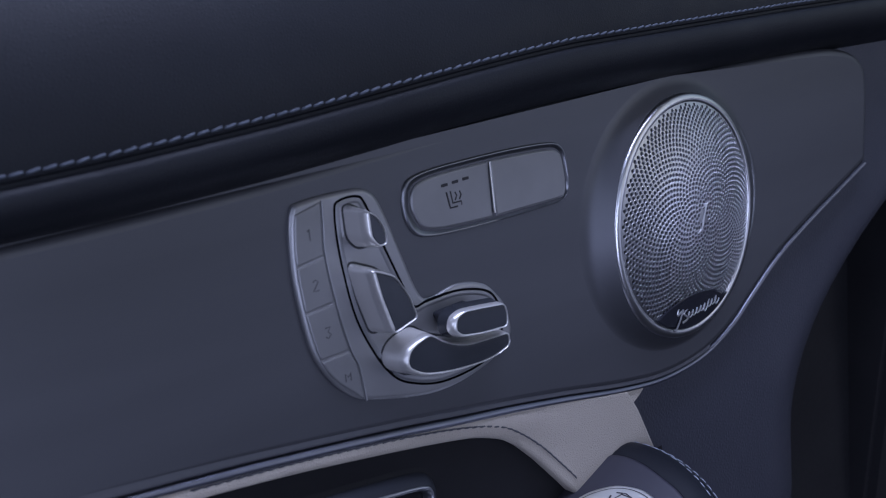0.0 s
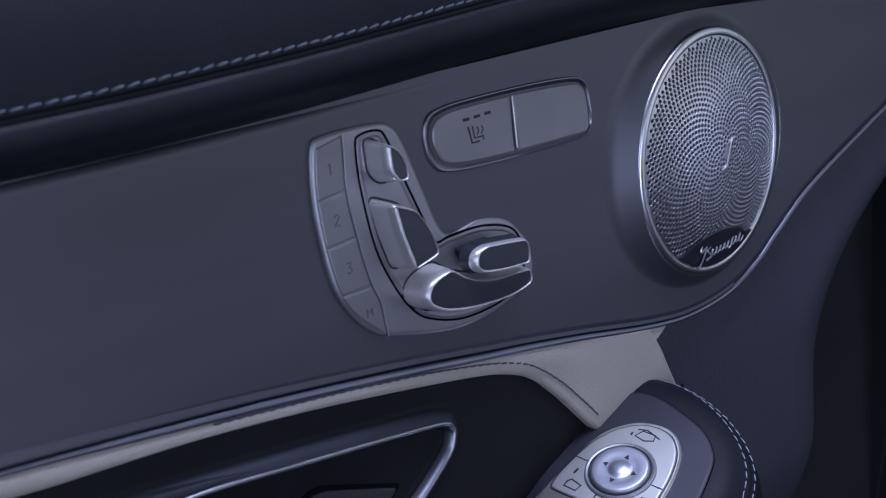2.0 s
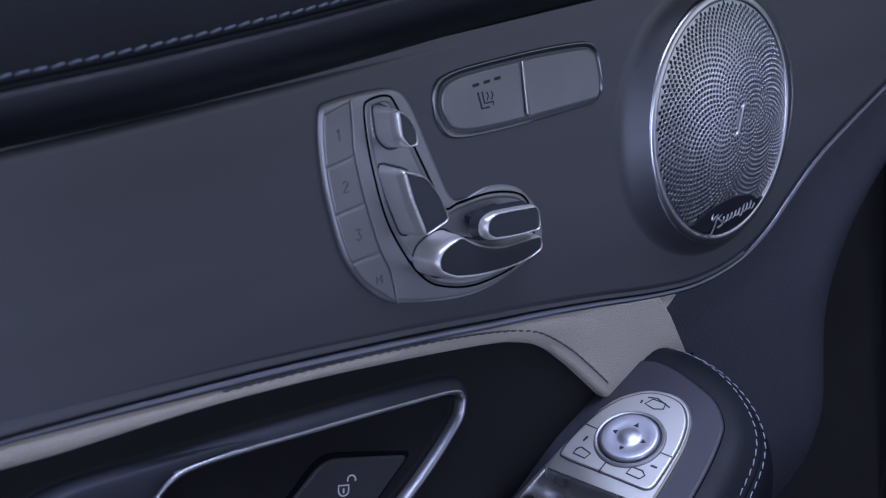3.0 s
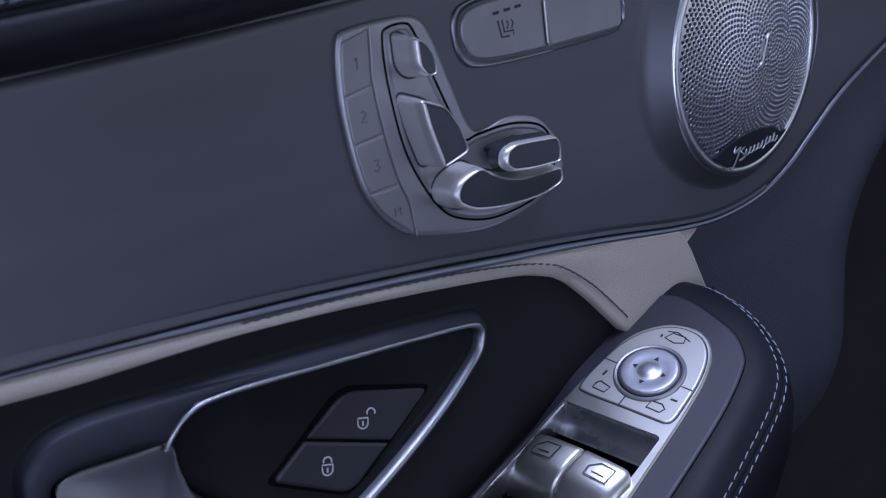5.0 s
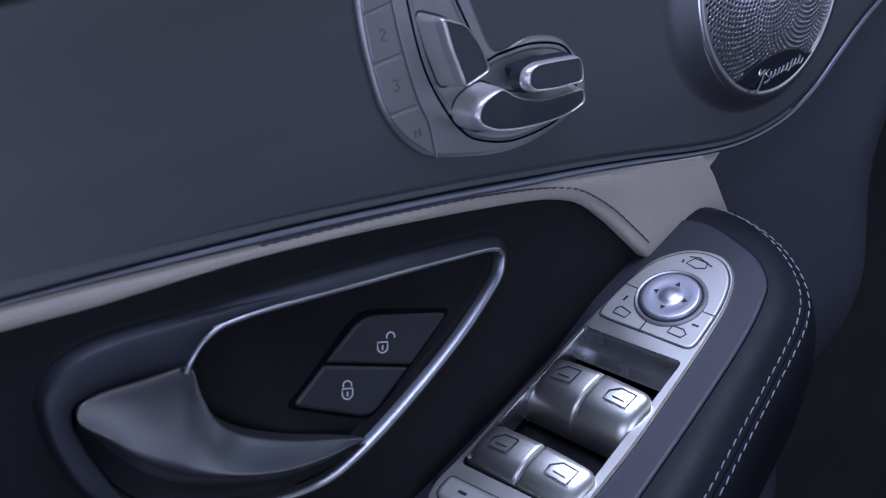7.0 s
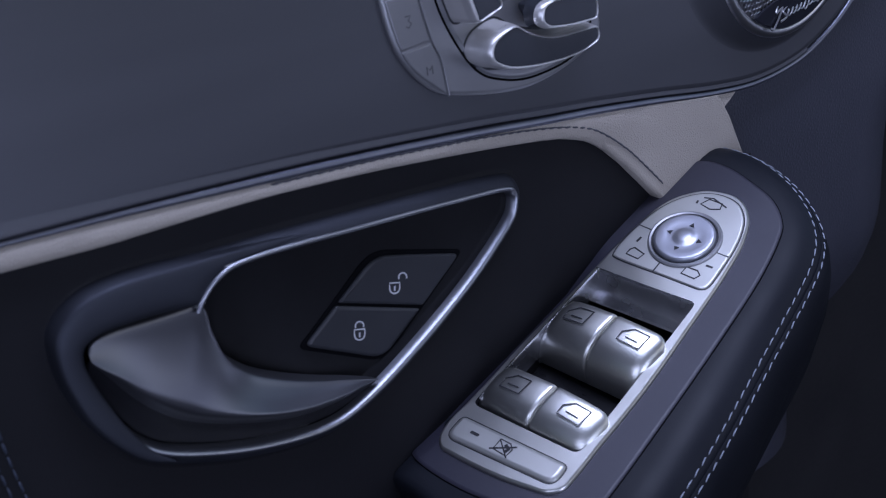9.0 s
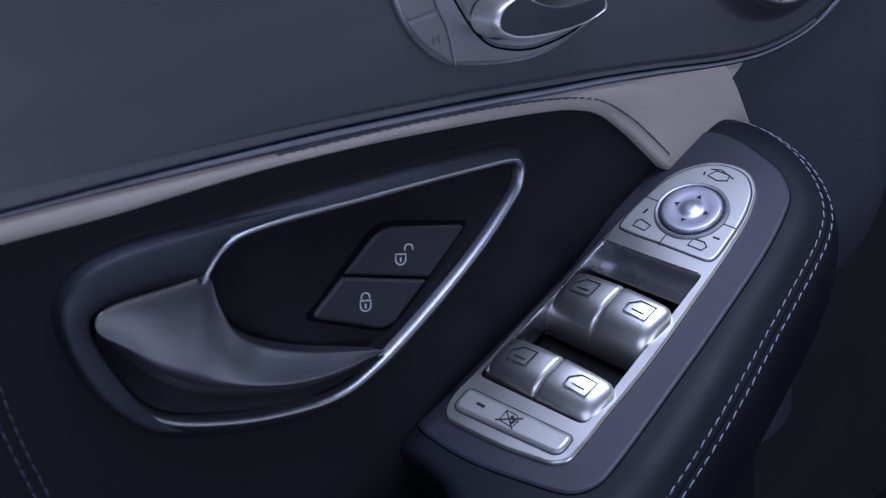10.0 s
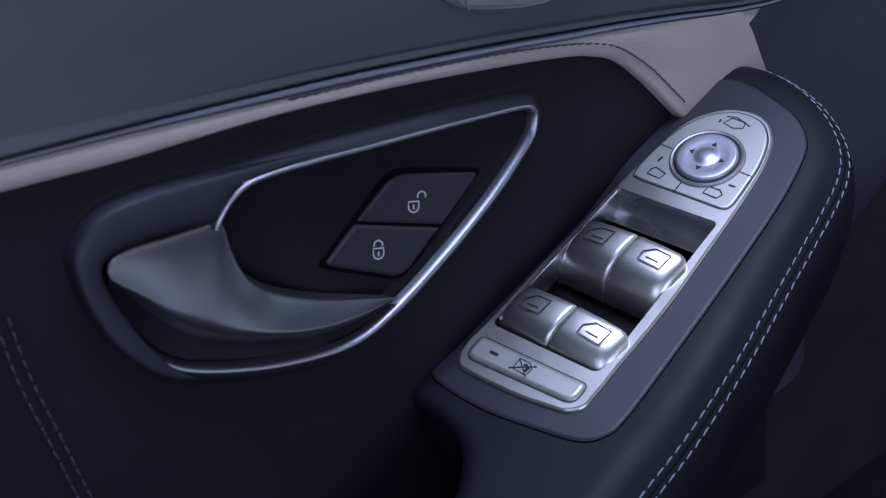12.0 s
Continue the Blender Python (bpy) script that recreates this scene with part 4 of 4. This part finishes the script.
# ---------------------------------------------------------------- window switch panel
PLATE = [v.to_2d() for v in spline([(-109, 13.6), (-117.3, 13.4), (-124.3, 11.2), (-127.4, 7.6), (-127.4, 3.9), (-125.5, -7.6), (-123, -19.4), (-119.5, -30.6), (-117.2, -36.4), (-112.4, -40.0), (-106, -40.0), (-93, -38.6), (-79, -37.4), (-65.4, -35.9), (-53.2, -34.1), (-38.6, -31.6), (-18.7, -28.2), (-8.0, -26.1), (3.6, -23.4), (11, -20.8), (18.3, -17), (24.0, -10.9), (26.0, -4.4), (24.4, 3.3), (21, 9.3), (14, 14.9), (6.9, 17.6), (-2, 18.7), (-22.8, 18.6), (-45.3, 18.0), (-62.2, 17.2), (-78.4, 16.2), (-95, 14.6)], 4, True)]
PLATE = ccw(PLATE)
window_switch = thing("window_switch_panel", ARM, (-55, -8, 0), "satin silver window and mirror switch panel on the armrest", "switch panel")
WELL = ccw([Vector(p) for p in rounded([(-107.4, 10.8), (-32.7, 16.4), (-25.2, -26.2), (-99.6, -35.4)], [3, 2.5, 2.5, 4], 6)])
top_face = inset(PLATE, 1.1)
part("plate", merged(block(PLATE, [(0, -0.6), (0, 0.5), (0.2, 1.0), (0.55, 1.5), (1.1, 1.75)], cap_last=False, height=lambda x, y: 0.6 * fall(x, y)), sheet_with_hole(top_face, [WELL], lambda x, y: 1.75 + 0.6 * fall(x, y))), PLATE_METAL, window_switch, "satin silver frame")
part("well", block(WELL, [(0, 1.7), (0.1, 0.9), (0.15, -3), (0.2, -9), (0.3, -14)]), WELL_BLACK, window_switch, "dark glossy well")
part("well_front", surface([[Vector((-25.3 - 0.163 * (b + 26) - d, b, z)) for d, z in ((0.2, 1.74), (0.6, 1.5), (1.1, 0.8), (1.8, -0.6), (2.8, -2.8), (4.2, -5.0), (6.0, -7.0), (8.2, -8.2), (9.2, -9.0))] for b in (-26.0, -15, -5, 5, 17.0)]), WELL_METAL, window_switch, "sloping satin front of the well")

part("well_side", surface([[Vector((a, 16.2 + 0.075 * (a + 32.7) - d, z)) for d, z in ((0.15, 1.74), (0.4, 1.3), (0.6, 0.4), (0.75, -2.0), (0.85, -6.0), (0.6, -9.0))] for a in (-32.6, -45, -60, -80, -104)]), WELL_METAL, window_switch, "satin door side of the well")
corner = [Vector((-33.0 - 0.6 * d, 15.7 - 0.1 * d, z)) for d, z in ((0.0, 1.6), (0.8, 1.2), (1.4, 0.2), (2.4, -2.0), (3.6, -4.6))]
part("well_corner", swept(corner, oval(0.7, 0.7, 10), scale=lambda t: 1.0 - 0.6 * t), PLATE_METAL, window_switch, "rounded bright corner of the well")

MIRROR = ccw([v.to_2d() for v in spline([(-24.6, 12.4), (-23.0, 16.0), (-14, 17.2), (-2, 17.0), (6.0, 15.6), (13, 12.6), (19.2, 7.4), (22.6, 0.6), (22.6, -7.6), (18.6, -13.8), (12.6, -18.0), (3, -21.6), (-10, -24.2), (-16.6, -25.0), (-19.2, -23.4), (-20.2, -19), (-22.2, -4.8)], 6, True)])
KNOB_AT = (-3.5, -3.2)
mirror_pad = part("mirror_pad", block(MIRROR, [(0, 1.2), (0, 2.0), (0.3, 2.35), (0.8, 2.45)]), KEY_BRIGHT, window_switch, "matt silver mirror selector")
part("rim_gap", block(inset(MIRROR, -0.55), [(0, 1.6), (0, 1.78), (0.3, 1.8)]), PRINT_DARK, window_switch, "dark gap round the selector")
part("pad_gap", merged(bar2d([(-23.4, -3.4), (-16.6, -2.6)], 0.5, 2.45, 0.1), bar2d([(-7.0, 17.0), (-6.4, 10.6)], 0.5, 2.45, 0.1), bar2d([(-1.6, -22.6), (-2.4, -16.2)], 0.5, 2.45, 0.1)), PRINT_DARK, mirror_pad)
part("marks", merged(bar2d([(-14.4, 11.9), (-11.6, 11.9)], 0.9, 2.45, 0.12), bar2d([(-9.4, -18.2), (-9.0, -21.0)], 0.9, 2.45, 0.12),
                     bar2d([(-21.4, 11.2), (-21.0, 5.6), (-17.8, 5.2), (-17.2, 10.4), (-18.8, 11.4)], 0.65, 2.45, 0.12, True), bar2d([(-17.6, -12.8), (-14.0, -12.6), (-13.2, -17.2), (-14.6, -19.4), (-17.0, -18.6)], 0.65, 2.45, 0.12, True),
                     bar2d([(14.6, 3.6), (18.4, 2.2), (19.0, -3.6), (16.2, -4.6), (14.2, -1.2)], 0.6, 2.45, 0.12, True), bar2d([(18.0, 4.6), (19.6, 1.0), (18.2, -6.2)], 0.6, 2.45, 0.12), bar2d([(14.0, 5.2), (15.6, 5.6)], 0.8, 2.45, 0.12)), PRINT_DARK, mirror_pad)
part("collar", lofted(lathe([(14.5, 2.4), (14.3, 3.2), (13.7, 3.55), (12.9, 3.3), (12.6, 1.0)], KNOB_AT, 72), cap_last=False), SATIN_BASE, mirror_pad, "thin silver collar")
part("collar_gap", lofted(lathe([(12.9, 2.6), (11.8, 2.5)], KNOB_AT, 48), cap_last=True), PRINT_DARK, mirror_pad)
mirror_knob = part("mirror_knob", lofted(lathe([(11.9, 1.0), (11.9, 3.8), (11.5, 4.4), (10.7, 4.6), (7.5, 4.2), (5.2, 3.95), (4.2, 4.1), (3.1, 4.7), (1.8, 5.1), (0.4, 5.2)], KNOB_AT, 72)), MIRROR_KNOB, window_switch, "dished silver mirror adjusting knob", 60)
for a in (9, 99, 189, 279):
    c, s = math.cos(radians(a)), math.sin(radians(a))
    tri = [(KNOB_AT[0] + 6.6 * c - x * s - y * c, KNOB_AT[1] + 6.6 * s + x * c - y * s) for x, y in ((-1.0, 0.9), (1.0, 0.9), (0.0, -0.9))]
    part("arrow", block(tri, [(0, 3.9), (0, 4.4)]), PRINT_DARK, mirror_knob)


def rocker(front, rows, b0, b1, outer):
    """A window lever between sides b0 (door) and b1 (cabin). rows: side view as (behind the lip, level). outer: the end with the wide chamfer."""
    ends = ((0.0, 1.1), (0.014, 0.55), (0.034, 0.16), (0.07, 0.0))
    wide = ((0.0, 2.8), (0.03, 1.7), (0.08, 0.8), (0.15, 0.2), (0.24, 0.0))
    first, last = (wide, ends) if outer == b0 else (ends, wide)
    cuts = list(first) + [(0.5, 0.0)] + [(1 - t, d) for t, d in reversed(last)]
    rings = []
    for t, pull in cuts:
        b = b0 + (b1 - b0) * t
        # the lip rounds back towards the outer end
        lip = 1.5 * pull if (t < 0.3) == (outer == b0) and abs(t - 0.5) > 0.2 else 0.0
        crown = CROWN * ((b + 11) / 21) ** 2
        rings.append([(front - max(x, lip + 0.02 * x) + SKEW * b, b, (z - pull - crown) if z > -10 else z) for x, z in rows])
    bm = lofted(rings, True, True, True)
    bmesh.ops.triangulate(bm, faces=[f for f in bm.faces if len(f.verts) > 4])
    return bm


def window_sign(a, b, level, tilt, parent):
    """A car window outline with one line in it; tilt follows the lever's crown."""
    pts = [(-3.2, -4.6), (-3.2, 4.4), (0.6, 4.8), (3.6, 1.6), (3.6, -4.6)]
    pts = [(a + x + SKEW * (b + y), b + y) for x, y in pts]
    line = [(a - 0.9 + SKEW * (b - 2.6), b - 2.6), (a - 0.9 + SKEW * (b + 2.4), b + 2.4)]
    bm = merged(bar2d(pts, 0.5, level, 0.16, True), bar2d(line, 0.4, level, 0.16))
    for v in bm.verts:
        v.co.z += tilt * (v.co.y - b)
    part("symbol", bm, PRINT_DARK, parent)


SKEW, CROWN = -0.14, 2.1
LEVER_FRONT = [(4.0, -11), (1.0, 3.6), (0.2, 5.6), (0.1, 6.4), (0.7, 7.0), (2.5, 7.3), (6.0, 7.35), (9.5, 7.0), (12.5, 6.2), (15.5, 4.8), (18.4, 2.4), (20.4, -0.6), (21.6, -4.0), (22.2, -8.0), (22.4, -11)]
LEVER_REAR = [(4.0, -11), (1.0, 3.6), (0.2, 5.6), (0.1, 6.4), (0.7, 7.0), (2.5, 7.3), (6.0, 7.3), (9.5, 6.9), (12.0, 6.2), (14.4, 5.0), (16.4, 3.4), (17.6, 1.6), (18.2, -0.6), (18.4, -4), (18.4, -11)]
for front, rows in ((-49.6, LEVER_FRONT), (-86.6, LEVER_REAR)):
    shift = 0.10 * (front + 50)
    d0, mid, d1 = 13.4 + shift * 0.45, -9.2 + shift * 0.95, -31.2 + shift * 1.35
    for b0, b1, outer in ((d0, mid + 0.25, d0), (mid - 0.25, d1, d1)):
        lever = part("window_lever", rocker(front, rows, b0, b1, outer), LEVER_METAL, window_switch, "domed satin silver window lever", 50)
        bm_c = (b0 + b1) / 2 + (1.0 if outer == b0 else -0.5)
        window_sign(front - 6.8, bm_c, 7.42 - CROWN * ((bm_c + 11) / 21) ** 2, -2 * CROWN * (bm_c + 11) / 441, lever)

CHILD = ccw([Vector(p) for p in rounded([(-123.4, 8.8), (-113.4, 9.4), (-105.2, -35.6), (-114.0, -36.8)], [4.5, 2, 2.5, 4.5], 6)])
child_key = part("child_lock_key", block(CHILD, [(0, 1.2), (0, 2.0), (0.5, 2.65), (1.6, 3.0)]), KEY_BRIGHT, window_switch, "matt silver rear window lock key")
part("key_gap", block(inset(CHILD, -0.5), [(0, 1.6), (0, 1.78), (0.3, 1.8)]), PRINT_DARK, window_switch)
part("indicator", block(rounded([(-117.2, 1.6), (-116.0, 1.6), (-115.4, -2.0), (-116.6, -2.0)], 0.4, 3), [(0, 2.6), (0, 3.15)]), PRINT_DARK, child_key)
part("symbol", merged(bar2d([(-116.6, -10.0), (-116.0, -16.0), (-112.8, -16.0), (-111.4, -14.0), (-112.0, -9.6)], 0.5, 3.0, 0.15, True), bar2d([(-117.4, -8.8), (-111.0, -16.8)], 0.6, 3.0, 0.18), bar2d([(-115.2, -14.4), (-113.4, -14.8), (-112.8, -12.6)], 1.4, 3.0, 0.15),
                      bar2d([(-112.2, -9.4), (-116.6, -16.6)], 0.5, 3.0, 0.15)), PRINT_DARK, child_key)

# ---------------------------------------------------------------- front part of the door, beyond the cream wedge
front_rows = []
for k in range(41):
    v = 70 - 420 * k / 40
    # the bulge's edge swings rearwards lower down
    edge = 99 if v < -140 else 99 + 0.0085 * (v + 140) ** 2 * (1 + 0.001 * (v + 140))
    row = [(-60, v, -11), (-30, v, -8.5), (0, v, -8.0)]
    for t in (0.3, 0.55, 0.75, 0.9, 1.0):
        row.append(((edge - 25) * t, v, -8.0 + 1.5 * t))
    for ang in (10, 20, 30, 40, 50, 60, 70, 80, 90):
        row.append((edge - 25 + 60 * math.sin(radians(ang)), v, -6.5 - 52 * (1 - math.cos(radians(ang)))))
    row += [(edge + 35, v, -75), (edge + 35, v, -130)]
    sink = 0.0 if v > -170 else min(55.0, 0.006 * (v + 170) ** 2)
    front_rows.append([Vector((p[0], p[1], p[2] - sink)) for p in row])
solo("door_front_panel", surface(front_rows), LEATHER_FRONT, TRIM, "grained dark navy leather panel at the front of the door", "door panel", "structure")

low_rows = []
for k in range(25):
    v = -60 - 430 * k / 24
    low_rows.append([Vector((x, v, z)) for x, z in ((40, -84), (90, -78), (140, -72), (200, -70), (330, -68), (500, -66), (800, -64))])
solo("door_lower_panel", surface(low_rows), LOWER_DARK, TRIM, "matt black lower door and footwell lining", "door panel", "structure")

# ---------------------------------------------------------------- cabin that closes the place
def box(name, lo, hi, material, label, category):
    bm = bmesh.new()
    bmesh.ops.create_cube(bm, size=1)
    for v in bm.verts:
        v.co = Vector([(lo[i] + hi[i]) / 2 + v.co[i] * (hi[i] - lo[i]) for i in range(3)])
    bmesh.ops.bevel(bm, geom=bm.edges[:], offset=0.006, segments=2, affect="EDGES")
    me = finish(bm, name, material)
    return tagged(new(name, me), label, category, "", "structure")


box("door_core", (-0.75, 0.05, 0.20), (0.17, 0.14, 0.80), BLACK, "black inner shell of the car door", "door")
box("floor", (-3.2, -1.5, 0.10), (1.2, 0.14, 0.16), CARPET, "dark carpet on the cabin floor", "floor")
box("wall_front", (1.10, -1.5, 0.10), (1.18, 0.14, 0.80), SHELL, "dark bulkhead below the windscreen", "wall")
box("wall_rear", (-3.28, -1.5, 0.10), (-3.20, 0.14, 1.42), SHELL, "dark cabin wall behind the seats", "wall")
box("wall_far", (-3.2, -1.56, 0.10), (1.2, -1.48, 0.90), SHELL, "dark far side door lining", "wall")
box("footwell_lining", (0.27, 0.02, 0.10), (1.10, 0.14, 0.76), LOWER_DARK, "black footwell side lining", "wall")
box("ceiling_rear", (-3.28, -1.56, 1.36), (-0.75, 0.14, 1.42), SHELL, "dark headliner", "ceiling")
box("ceiling_front", (0.45, -1.56, 1.36), (0.70, 0.14, 1.42), SHELL, "dark headliner", "ceiling")
box("ceiling_near", (-0.75, 0.13, 1.36), (0.45, 0.14, 1.42), SHELL, "dark headliner", "ceiling")
box("ceiling_far", (-0.75, -1.56, 1.36), (0.45, -0.52, 1.42), SHELL, "dark headliner", "ceiling")
